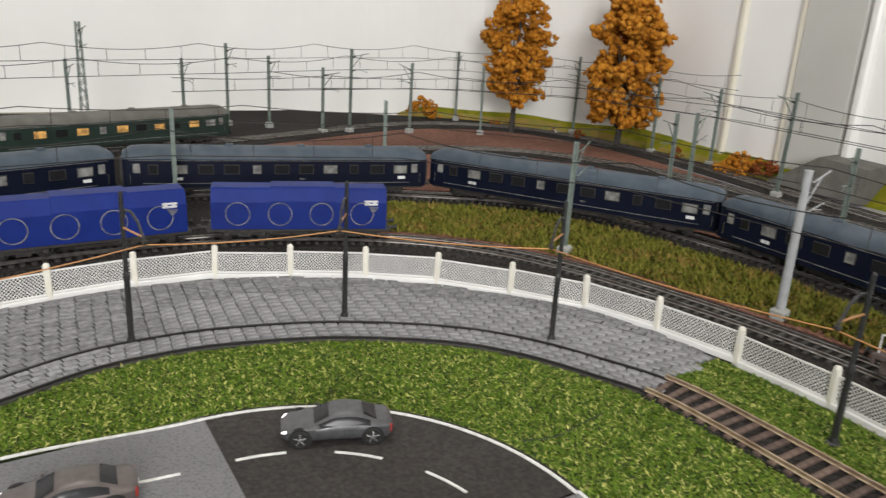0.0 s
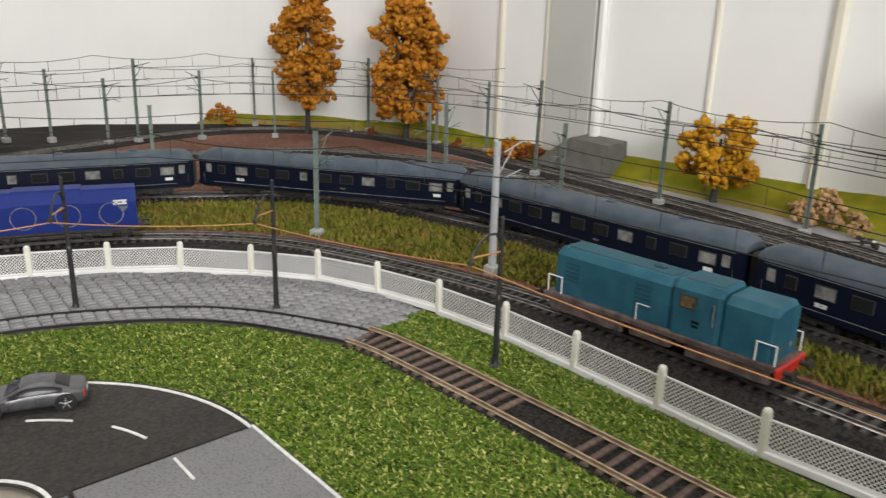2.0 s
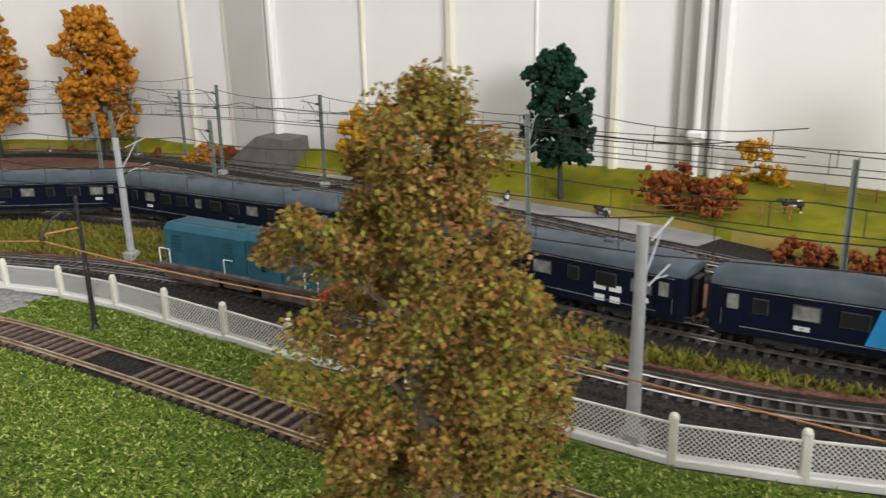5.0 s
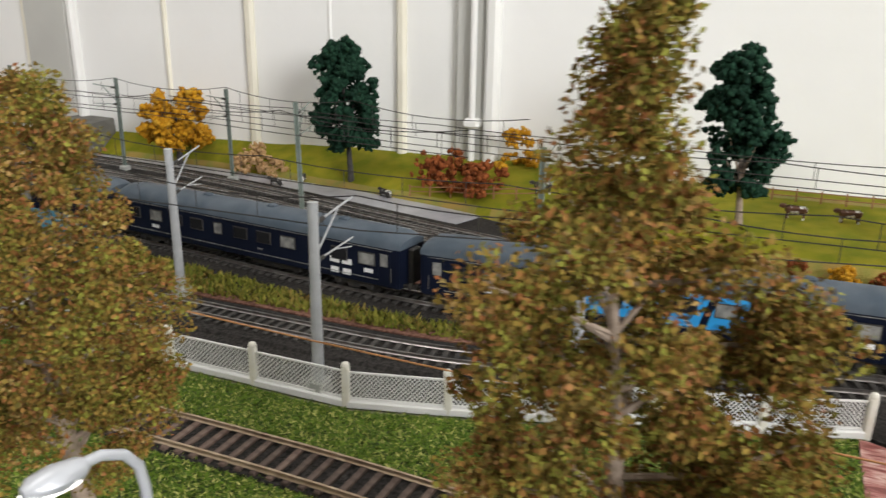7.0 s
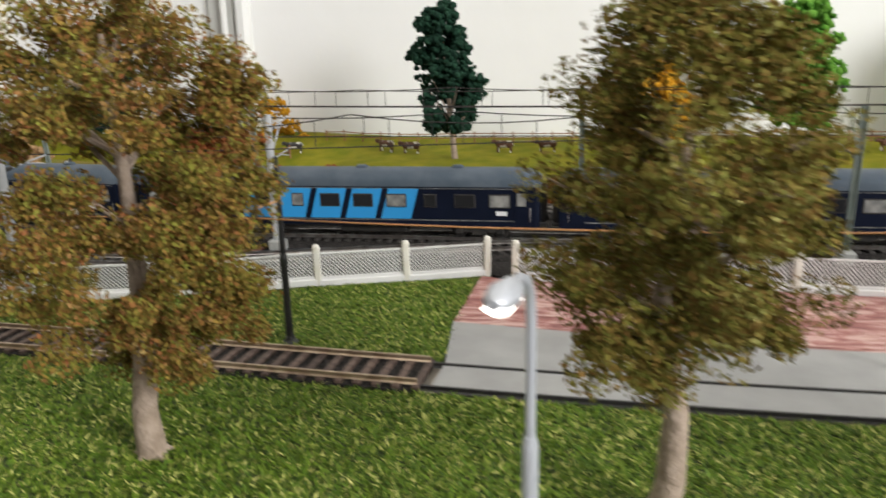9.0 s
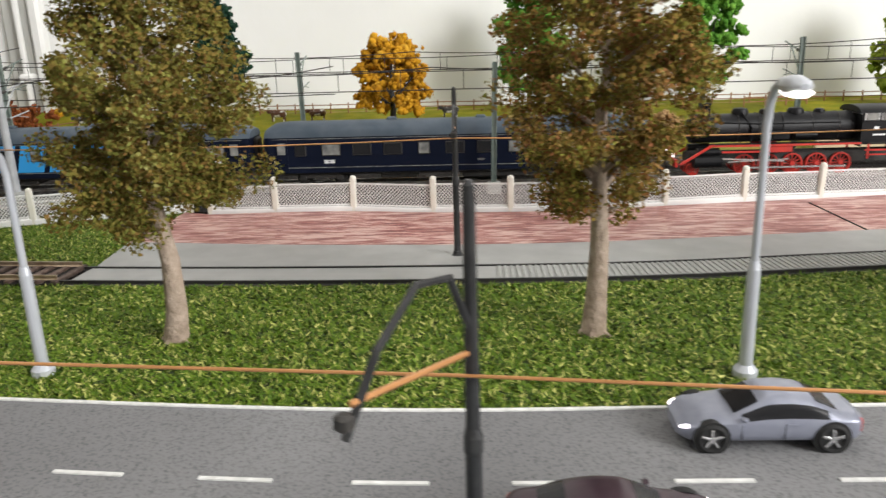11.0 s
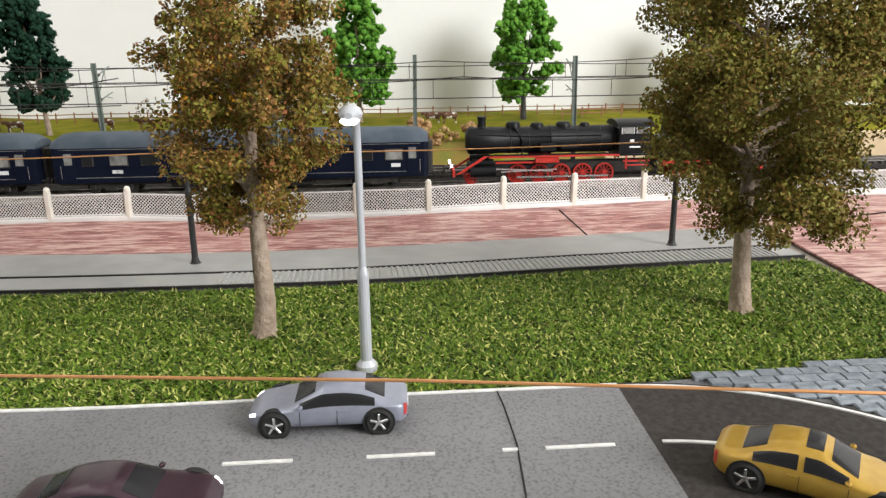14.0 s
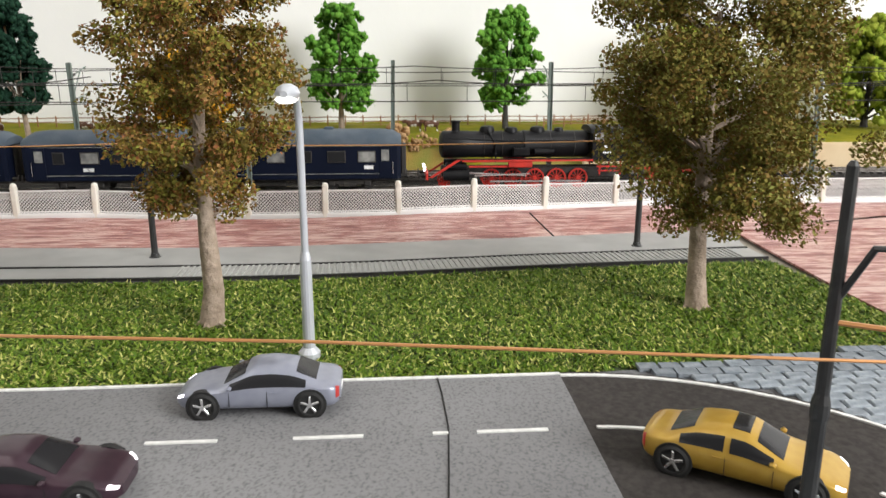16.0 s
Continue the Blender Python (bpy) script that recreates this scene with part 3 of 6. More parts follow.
def road_lines():
    n = [tagged(part("road_marking", q, LINE), lab, "road marking", kind="structure") for q, lab in (
        (strips(np.array(road_edge), 0.0016, 0.0008, 0.0035), "white edge line along the road"),
        (strips(ROAD, 0, 0.0007, 0.0035, 0.0212, 0.0226, 0.0695), "white dashed middle line"),
        (strips(ROAD, 0, 0.0007, 0.0035, 0.0222, 0.02, 0.0125, 1), "white dash beside the road joint"),
        (strips(ROAD, 0, 0.0007, 0.0035, 0.0048, 0.02, 0.0435, 1), "cut end of a white dash at the road joint"),
        (strips(np.array(ring(0.04, 0.519, 0.128, 0, math.pi / 2)), 0, 0.0009, 0.0035), "white edge line round the bend"),
        (strips(np.array(ring(0.04, 0.519, 0.036, 0, math.pi / 2)), 0, 0.0009, 0.0035), "white inner line round the bend"),
        (strips(np.array(ring(0.04, 0.519, 0.0875, 0, math.pi / 2)), 0, 0.0007, 0.0035, 0.0225, 0.022, 0.022), "white dashes round the bend"),
        (strips(np.array(ring(-0.006, -0.536, 0.118, 0, -math.pi / 2)), 0, 0.0008, 0.0035), "white edge line round the bend"),
        (strips(np.array(ring(-0.006, -0.536, 0.0785, 0, -math.pi / 2)), 0, 0.0007, 0.0035, 0.0185, 0.022, 0.003), "white dashes round the bend"),
        (strips(smooth_line([(0.04, 0.6065), (-0.1, 0.603), (-0.3, 0.51)], 0.01), 0, 0.0007, 0.0035, 0.0215, 0.0233, 0.02), "white dashed middle line"),
        (strips(smooth_line([(0.04, 0.647), (-0.1, 0.643), (-0.32, 0.545)], 0.01), 0, 0.0009, 0.0035), "white edge line along the road"))]
    crack = Shape().tube([(0.116, -0.491, 0.0031), (0.10, -0.4922, 0.0031), (0.075, -0.4928, 0.0031), (0.05, -0.4912, 0.0031), (0.034, -0.4900, 0.0031)], 0.0003, 5)
    tagged(part("trim", crack, TYRE), "dark gap between two road sheets", "joint", kind="structure")
    seam = Shape().tube([(0.172, 0.565, 0.0018), (0.182, 0.561, 0.0022), (0.192, 0.560, 0.0022), (0.21, 0.564, 0.002), (0.228, 0.568, 0.0018)], 0.0007, 5)
    tagged(part("trim", seam, SOIL), "dark seam between two grass mats", "joint", kind="structure")


road_lines()

# paving in the south: brick sheet, slab strip, stone between the rails
walk_edge = [p for p in pts(side(TRAM, G2 + 0.002)) if -0.70 < p[1] < -0.134]
mid = smooth_line([(0.330, -0.134), (0.316, -0.26), (0.312, -0.40), (0.325, -0.54), (0.338, -0.66), (0.34, -0.70)], 0.02)
sheet("pavement", walk_edge + pts(mid)[::-1], 0.0026, CONCRETE, "smooth pale grey slab strip beside the tram rails", "pavement")
brick_pave = pts(mid) + [(0.34, -1.0), (0.431, -1.0)] + pts(side(FENCE_SOUTH, -0.003))[::-1] + [(0.411, -0.139)]
sheet("pavement", brick_pave, 0.0024, REDBRICK, "red brick patterned pavement sheet", "pavement")
sheet("pavement", [(0.338, -0.702), (0.205, -0.699), (0.139, -0.701), (0.139, -1.0), (0.338, -1.0)], 0.0022, REDBRICK, "red brick patterned pavement sheet", "pavement")
inner = pts(side(TRAM, -G2 + 0.001)), pts(side(TRAM, G2 - 0.001))
k = [i for i, p in enumerate(pts(TRAM)) if p[1] < -0.134]
sheet("pavement", [inner[0][i] for i in k] + [inner[1][i] for i in k[::-1]], 0.0030, CONCRETE, "grey ribbed slabs between the tram rails", "pavement")
tagged(part("trim", Shape().box((0, 0, 0), (0.074, 0.0008, 0.0006), 0, pose(0.366, -0.577, 0.0026, 0, 0, 2)), TYRE), "dark gap between two brick sheets", "joint", kind="structure")
rib = Shape()
for s in np.arange(length_near(TRAM, 0.264, -0.36), length_near(TRAM, 0.29, -0.68), 0.0032):
    p, q = at_length(TRAM, s), at_length(TRAM, s + 0.002)
    rib.box((0, 0, 0), (0.0013, 0.0205, 0.0008), 0, pose(*p, 0.0032, 0, 0, math.degrees(math.atan2(q[1] - p[1], q[0] - p[0]))))
tagged(part("grating", rib, MASTBASE), "grey ribs of the slabs between the tram rails", "grating", kind="stuff")

# tram line: set in stone on the bend, on sleepers along the grass, in slabs in the south
bed("ground", tram_straight[(tram_straight[:, 1] > -0.135)], 0.0155, 0.0026, BALLAST, "dark ballast bed of the tram line")
straight = tram_straight[tram_straight[:, 1] > -0.137]
gapa, gapb = length_near(straight, 0.284, 0.452), length_near(straight, 0.284, 0.408)
track("tram_track", straight, 2 * G2, 0.0024, RAIL, SLEEPER, "tram rails on brown sleepers through the grass", single=True, step=0.0086, skip=((gapa, gapb),), width=0.030)
for ln, lab in ((tram_bend, "dark tram rails set in the cobbled bend"), (TRAM[TRAM[:, 1] < -0.13], "dark tram rails set in grey slabs")):
    track("tram_track", ln, 2 * G2, 0.0002 if ln is tram_bend else -0.0003, DARKRAIL, SLEEPER, lab, sleepers=False)

# main line tracks
bed("ground", TRACK_A, 0.022, 0.0045, BALLAST, "dark ballast bed under the front main track")
bed("ground", TRACK_B, 0.024, 0.0046, BALLAST, "dark ballast bed under the coach track")
bed("ground", TRACK_C, 0.026, 0.0047, BALLAST, "dark ballast bed under the rear yard track")
bed("ground", TRACK_D, 0.030, 0.0052, BALLAST, "dark ballast bed under the outer track")
track("railway_track", TRACK_A, 0.0165, 0.0045, BRIGHTRAIL, DARKSLEEPER, "model railway rails on black sleepers behind the fence", s0=length_near(TRACK_A, 0.17, 0.905), s1=9, single=True)
track("railway_track", TRACK_B, 0.0165, 0.0046, BRIGHTRAIL, DARKSLEEPER, "model railway rails on black sleepers under the coaches", s0=length_near(TRACK_B, 0.5, 0.85), s1=length_near(TRACK_B, 0.487, -0.5), single=True)
track("railway_track", TRACK_C, 0.0165, 0.0047, BRIGHTRAIL, DARKSLEEPER, "model railway rails of the rear yard track")
track("railway_track", TRACK_D, 0.0165, 0.0052, BRIGHTRAIL, DARKSLEEPER, "model railway rails of the outer track")

# field: a low bank that rises to the wall
field_low = smooth_line([(0.62, 1.66), (0.64, 1.56), (0.74, 1.475), (0.835, 1.33), (0.862, 1.15), (0.858, 0.95), (0.842, 0.75), (0.825, 0.55), (0.80, 0.42), (0.775, 0.30), (0.735, 0.17), (0.685, 0.05), (0.637, -0.07), (0.618, -0.18), (0.611, -0.3), (0.610, -0.5), (0.610, -0.66), (0.612, -0.8), (0.612, -1.2)], 0.02)
field_high = smooth_line([(0.70, 1.68), (0.78, 1.62), (0.86, 1.52), (0.93, 1.36), (0.95, 1.15), (0.95, 0.95), (0.95, 0.75), (0.95, 0.55), (0.95, 0.42), (0.95, 0.30), (0.95, 0.17), (0.95, 0.05), (0.95, -0.1), (0.95, -0.3), (0.95, -0.5), (0.95, -0.8), (0.95, -1.2)], 0.02)


def bank_height(u, v, y):
    hill = 0.018 * math.exp(-((y - 1.38) / 0.16) ** 2)
    soft = 0.004 + (0.034 + hill) * (1 - (1 - min(1, u * 1.25)) ** 2)
    edge = 0.004 + 0.022 * min(1, u / 0.09) + 0.004 * u
    k = min(1, max(0, (0.16 - y) / 0.16))
    return soft * (1 - k) + edge * k + 0.0025 * (1 - 0.6 * k) * noise.noise(Vector((v * 3.1, u * 4, 0)))


def field():
    n, k = 160, 26
    lo, hi = (np.stack([np.interp(np.linspace(0, 1, n), np.linspace(0, 1, len(a)), a[:, c]) for c in (0, 1)], 1) for a in (field_low, field_high))
    vs = []
    for i in range(n):
        for j in range(k):
            u = j / (k - 1)
            p = lo[i] * (1 - u) + hi[i] * u
            vs.append((p[0], p[1], bank_height(u, i * 0.1, p[1]) if j else 0.0005))
    fs = [(i * k + j, i * k + j + 1, (i + 1) * k + j + 1, (i + 1) * k + j) for i in range(n - 1) for j in range(k - 1)]
    s = Shape().add(vs, fs)
    ob = part("ground", s, FIELD, smooth=True)
    ob.data.materials.append(FIELDEDGE)
    for poly in ob.data.polygons:
        poly.material_index = 1 if (poly.index % (k - 1)) in (0, 1, 17) and noise.noise(poly.center * 9) > -0.25 else 0
    return tagged(ob, "lime green flocked field rising to the wall", "field", kind="structure")


FIELD_OB = field()


def field_z(x, y):
    best, z = 9, 0.03
    for v in FIELD_OB.data.vertices:
        d = (v.co.x - x) ** 2 + (v.co.y - y) ** 2
        if d < best:
            best, z = d, v.co.z
    return z

# ---- wall fittings ----
WALLBITS = ((1.040, 0.010, BATTEN, 0.008, 'cream wooden batten on the white wall'),
            (0.687, 0.006, BATTEN, 0.006, 'thin cream batten on the white wall'),
            (0.547, 0.014, BATTEN, 0.01, 'cream wooden batten on the white wall'),
            (0.429, 0.004, WALL, 0.004, 'white wall panel edge'),
            (0.329, 0.012, BATTEN, 0.01, 'cream wooden batten on the white wall'),
            (0.211, 0.016, PIPE, 0.02, 'white cable duct on the wall'),
            (0.850, 0.012, PIPE, 0.014, 'white cable duct on the wall'),
            (0.946, 0.012, BATTEN, 0.008, 'cream wooden batten on the white wall'),
            (0.902, 0.086, DUCT, 0.01, 'grey panel strip on the wall'),
            (0.239, 0.038, DUCT, 0.012, 'grey panel strip on the wall'))
for y, w, m, d, lab in WALLBITS:
    wall_strip(y, w, m, d, lab)
s = Shape().box((0.872, 0.232, 0.080), (0.022, 0.020, 0.012), 0.003).cyl((0.868, 0.232, 0.03), (0.868, 0.232, 0.30), 0.004, n=10)
tagged(part("trim", s, PIPE), "white cable pipe with a clip on the wall", "wall pipe", kind="structure")

# ground patches of the yard
red = [p for p in pts(side(TRACK_B, 0.034)) if p[1] > 0.14 and p[0] > 0.25] + [p for p in pts(side(TRACK_C, -0.034))[::-1] if p[1] > 0.14 and p[0] > 0.3]
sheet("ground", red, 0.0040, REDGRAVEL, "red-brown gravel between two tracks", "gravel ground", 0.001)
red2 = [p for p in pts(side(TRACK_C, 0.034)) if p[1] > 0.95] + [p for p in pts(side(TRACK_D, -0.036))[::-1] if p[0] > 0.1 and p[1] > 0.95]
sheet("ground", red2, 0.0040, REDGRAVEL, "red-brown gravel inside the outer track", "gravel ground", 0.001)
red3 = [p for p in pts(side(TRACK_A, 0.026)) if 0.02 < p[1] and p[0] > 0.15] + [p for p in pts(side(TRACK_A, 0.040))[::-1] if 0.02 < p[1] and p[0] > 0.16]
sheet("ground", red3, 0.0038, REDGRAVEL, "red-brown gravel edge of the grass strip", "gravel ground", 0.001)
tagged(part("trim", Shape().box((0.607, -0.93, 0.0155), (0.004, 0.53, 0.029), 0.0006), CREAMBOARD), "bare beige board edge of the raised field", "board edge", kind="structure")


# ---- fence ----
def fence_mesh(w, h):
    """Diamond mesh of two layers of slanted strands in a thin frame."""
    s = Shape()
    pitch, e = 0.0025, 0.00018
    n = int(w / pitch)
    for k in range(-int(h / pitch), n + 1):
        for sg in (1, -1):
            x0 = -w / 2 + k * pitch
            lo, hi = max(0, (-w / 2 - x0) / h), min(1, (w / 2 - x0) / h)
            if hi - lo < 0.03:
                continue
            p, q = (sg * (x0 + h * lo), h * lo), (sg * (x0 + h * hi), h * hi)
            y = 0.00022 * sg
            s.add([(p[0] - sg * e, y, p[1] + e), (p[0] + sg * e, y, p[1] - e), (q[0] + sg * e, y, q[1] - e), (q[0] - sg * e, y, q[1] + e),
                   (p[0], y + 0.0003, p[1]), (q[0], y + 0.0003, q[1])], [(0, 1, 2, 3), (0, 3, 5, 4), (1, 4, 5, 2)])
    s.box((0, 0, h), (w, 0.0009, 0.0009)).box((0, 0, 0.0004), (w, 0.0009, 0.0009))
    return s.mesh("mesh_panel", FENCEWHITE)


def fences():
    post = Shape().box((0, 0, 0.0118), (0.0042, 0.0042, 0.0236), 0.0007)
    post.lathe([(0.0023, 0.0230), (0.0023, 0.0245), (0.0017, 0.0258), (0.0006, 0.0263)], 10)
    post_me = post.mesh("post", POSTCREAM)
    step = 0.0566
    panel = fence_mesh(step - 0.0035, 0.0155)
    kerb = Shape().box((0, 0, 0.0022), (step - 0.0005, 0.0042, 0.0044), 0.0006).mesh("kerb", FENCEWHITE)
    for posts in (FENCE_POSTS, SOUTH_POSTS):
        for i, p in enumerate(posts):
            q = posts[i + 1] if i + 1 < len(posts) else (2 * p[0] - posts[i - 1][0], 2 * p[1] - posts[i - 1][1])
            a, ln = math.degrees(math.atan2(q[1] - p[1], q[0] - p[0])), math.hypot(q[0] - p[0], q[1] - p[1])
            root = thing("fence", "white mesh fence section with cream post and white kerb", "fence", pose(p[0], p[1], 0.001, random.uniform(-1.5, 1.5), random.uniform(-1.5, 1.5), a), "fence sections along the railway")
            part("post", post_me, None, root, "cream round-topped post")
            if i + 1 < len(posts):
                for nm, me, z in (("mesh_panel", panel, 0.0050), ("kerb", kerb, 0)):
                    o = part(nm, me, None, root)
                    o.location = (ln / 2, 0, z)
                    o.scale = (ln / step, 1, 1)


fences()


# ---- masts and wires ----
def mast(x, y, h, grey=False, toward=0.0, z=0.003, arm=0.036, lattice=False):
    m = MASTGREY if grey else MASTGREEN
    root = thing("catenary_mast", "light grey catenary mast with a slanted bracket" if grey else "grey-green catenary mast standing in the ballast", "mast", pose(x, y, z, random.uniform(-1, 1), random.uniform(-1, 1), toward), "catenary masts")
    part("footing", Shape().box((0, 0, 0.0035), (0.011, 0.011, 0.009), 0.0012), MASTBASE, root)
    s = Shape()
    if lattice:
        for i in (-1, 1):
            for j in (-1, 1):
                s.cyl((i * 0.005, j * 0.005, 0), (i * 0.0025, j * 0.0025, h), 0.0007, n=5)
        for k in range(14):
            a, b = 0.005 - 0.0025 * k / 14, 0.005 - 0.0025 * (k + 1) / 14
            g = 1 if k % 2 else -1
            for j in (-1, 1):
                s.cyl((g * a, j * a, h * k / 14), (-g * b, j * b, h * (k + 1) / 14), 0.0005, n=4)
                s.cyl((j * a, g * a, h * k / 14), (j * b, -g * b, h * (k + 1) / 14), 0.0005, n=4)
    elif grey:
        s.lathe([(0.0034, 0), (0.0026, h * 0.9), (0.0028, h * 0.9), (0.0028, h)], 12)
    else:
        s.box((0, 0.0016, h / 2), (0.0030, 0.0006, h)).box((0, -0.0016, h / 2), (0.0030, 0.0006, h)).box((0, 0, h / 2), (0.0007, 0.0030, h))
    part("pole", s, m, root)
    a = Shape().cyl((0, 0, h - 0.012), (arm, 0, h - 0.004), 0.0006, n=6).cyl((0, 0, h - 0.030), (arm * 0.62, 0, h - 0.0075), 0.0006, n=6)
    a.cyl((0, 0, h - 0.032), (arm, 0, h - 0.027), 0.0005, n=6).cyl((arm * 0.5, 0, h - 0.0295), (arm * 0.95, 0, h - 0.032), 0.0004, n=5)
    part("bracket", a, m, root)
    part("insulator", Shape().cyl((0.003, 0, h - 0.0115), (0.009, 0, h - 0.0101), 0.0013, n=8).cyl((0.003, 0, h - 0.0318), (0.008, 0, h - 0.031), 0.0012, n=8), DARKMETAL, root)
    return root


MASTS = [(0.381, 0.787, 0.098, False, 30), (0.434, 0.612, 0.108, True, 10), (0.433, 0.297, 0.108, True, 5), (0.3465, 0.131, 0.106, True, -5), (0.456, 0.012, 0.095, True, 0), (0.457, -0.362, 0.097, False, 0),
         (0.607, -0.474, 0.108, False, 180), (0.532, -0.615, 0.107, False, 0), (0.530, -0.86, 0.107, False, 0), (0.545, 0.062, 0.110, False, 0), (0.545, -0.20, 0.106, False, 0), (0.629, 0.317, 0.120, False, 10), (0.770, 0.504, 0.112, False, 180), (0.765, 0.668, 0.118, False, 180),
         (0.775, 0.865, 0.126, False, 180), (0.590, 0.868, 0.105, False, 200), (0.600, 0.850, 0.108, False, 20), (0.590, 0.672, 0.105, False, 200), (0.110, 1.030, 0.095, False, 80), (0.335, 1.045, 0.098, False, 65),
         (0.290, 1.50, 0.125, False, -80), (0.450, 1.395, 0.128, False, -70), (0.346, 1.47, 0.110, False, -80), (0.405, 1.395, 0.100, False, -70), (0.70, 1.485, 0.122, False, -110), (0.545, 1.375, 0.110, False, 100), (0.655, 1.335, 0.110, False, 60), (0.835, 1.13, 0.115, False, 180),
         (0.850, 1.03, 0.110, False, 180), (0.215, 1.46, 0.105, False, -80), (0.06, 1.42, 0.105, False, -80), (-0.12, 1.35, 0.11, False, -75), (0.83, 1.31, 0.13, False, 200)]
for x, y, h, g, a in MASTS:
    mast(x, y, h, g, a, z=0.003)
mast(0.083, 1.47, 0.150, False, -80, lattice=True)


def catenary(line, d, z, s0, s1, span, label, r=0.00042, sag=0.008):
    """Contact wire and sagging carrier wire with droppers."""
    root = thing("overhead_line", label, "overhead wire")
    total = np.linalg.norm(np.diff(line, axis=0), axis=1).sum()
    line = side(line, d)
    s1 = min(s1, total)
    up, low, drop = [], [], Shape()
    n = max(1, round((s1 - s0) / span))
    for i in range(n):
        a, b = at_length(line, s0 + (s1 - s0) * i / n), at_length(line, s0 + (s1 - s0) * (i + 1) / n)
        for k in range(8 + (i == n - 1)):
            u = k / 8
            p = a * (1 - u) + b * u
            zz = z + 0.013 + sag - sag * 4 * u * (1 - u)
            up.append((*p, zz))
            low.append((*p, z))
            if k in (1, 3, 5, 7):
                drop.cyl((*p, z), (*p, zz), 0.00028, n=4)
    part("carrier_wire", Shape().tube(up, r, 5), WIRE, root)
    part("contact_wire", Shape().tube(low, r, 5), WIRE, root)
    tagged(part("dropper", drop, WIRE, root), kind="stuff")


catenary(TRACK_A, 0, 0.078, 0.35, 9, 0.19, "thin dark overhead wires above the front main track")
catenary(TRACK_B, 0, 0.079, 0.3, 9, 0.20, "thin dark overhead wires above the coach track", sag=0.004)
catenary(TRACK_C, 0, 0.090, 0.0, 9, 0.20, "thin dark overhead wires above the rear yard track", sag=0.003)
catenary(TRACK_D, 0, 0.098, 0.1, 9, 0.20, "thin dark overhead wires above the outer track")
catenary(TRACK_D, 0.05, 0.112, 0.1, 1.9, 0.20, "thin dark overhead wires beside the outer track")
catenary(TRACK_C, 0.055, 0.086, 1.2, 9, 0.20, "thin dark overhead wires along the field", sag=0.002)
catenary(TRACK_C, -0.055, 0.096, 0.1, 1.5, 0.20, "thin dark overhead wires inside the yard")


def tram_pole(x, y, ax, ay, h=0.092, tilt=0.0, wire_z=0.070, low=0.0):
    """Black pole with a bowed bracket towards (ax, ay); returns the wire's hanging point."""
    d = Vector((ax - x, ay - y, 0))
    ln = d.length
    a = math.degrees(math.atan2(d.y, d.x))
    m = pose(x, y, 0.001, tilt, 0, a)
    root = thing("tram_pole", "slim black tram pole with bowed bracket beside the rails", "tram pole", m, "tram poles")
    part("foot", Shape().lathe([(0.0040, 0), (0.0040, 0.0012), (0.0026, 0.0022), (0.0022, 0.004)], 12), BLACKPOLE, root)
    part("pole", Shape().lathe([(0.0019, 0.002), (0.0017, 0.04), (0.0020, 0.041), (0.0020, 0.044), (0.0015, 0.046), (0.0012, h), (0.0006, h + 0.001)], 12), BLACKPOLE, root)
    arc = [(0, 0, h - 0.016 - low), (ln * 0.18, 0, h - 0.0085 - low * 0.6), (ln * 0.45, 0, h - 0.0075 - low * 0.6), (ln * 0.75, 0, h - 0.011 - low), (ln, 0, wire_z + 0.003 - low * 0.4)]
    part("bracket", Shape().tube(arc, 0.0008, 7), BLACKPOLE, root)
    part("stay", Shape().cyl((0, 0, wire_z + 0.002), (ln * 0.95, 0, wire_z + 0.004), 0.0006, n=6), COPPER, root)
    part("clamp", Shape().box((ln, 0, wire_z + 0.0015), (0.003, 0.003, 0.003), 0.0006), DARKMETAL, root)
    return m @ Vector((ln, 0, wire_z))


tips = [tram_pole(*q) for q in ((-0.13, 0.70, -0.115, 0.672), (0.024, 0.752, 0.030, 0.722), (0.154, 0.738, 0.138, 0.711), (0.2605, 0.653, 0.238, 0.636), (0.316, 0.494, 0.288, 0.490), (0.315, 0.240, 0.287, 0.240), (0.296, -0.058, 0.268, -0.058), (0.291, -0.338, 0.263, -0.338), (0.301, -0.624, 0.273, -0.624))]
wire = thing("tram_wire", "thin copper tram wire strung between the poles", "overhead wire")
for p, q in zip(tips, tips[1:]):
    part("wire_span", Shape().tube([p.lerp(q, k / 6) - Vector((0, 0, 0.0022 * 4 * k / 6 * (1 - k / 6))) for k in range(7)], 0.00038, 6), COPPER, wire)
for q in ((0.022, -0.348, -0.004, -0.328), (0.002, -0.566, -0.020, -0.590)):
    tram_pole(*q, 0.094, 0, 0.060, 0.012)
NEAR_WIRE = [Vector(q) for q in ((0.028, -0.12, 0.062), (0.020, -0.345, 0.059), (-0.008, -0.576, 0.058), (-0.05, -0.80, 0.062))]
wire2 = thing("tram_wire", "copper tram wire over the pavement beside the road", "overhead wire")
for p, q in zip(NEAR_WIRE, NEAR_WIRE[1:]):
    part("wire_span", Shape().tube([p, p.lerp(q, 0.5) + Vector((0, 0, 0.001)), q], 0.00036, 6), COPPER, wire2)


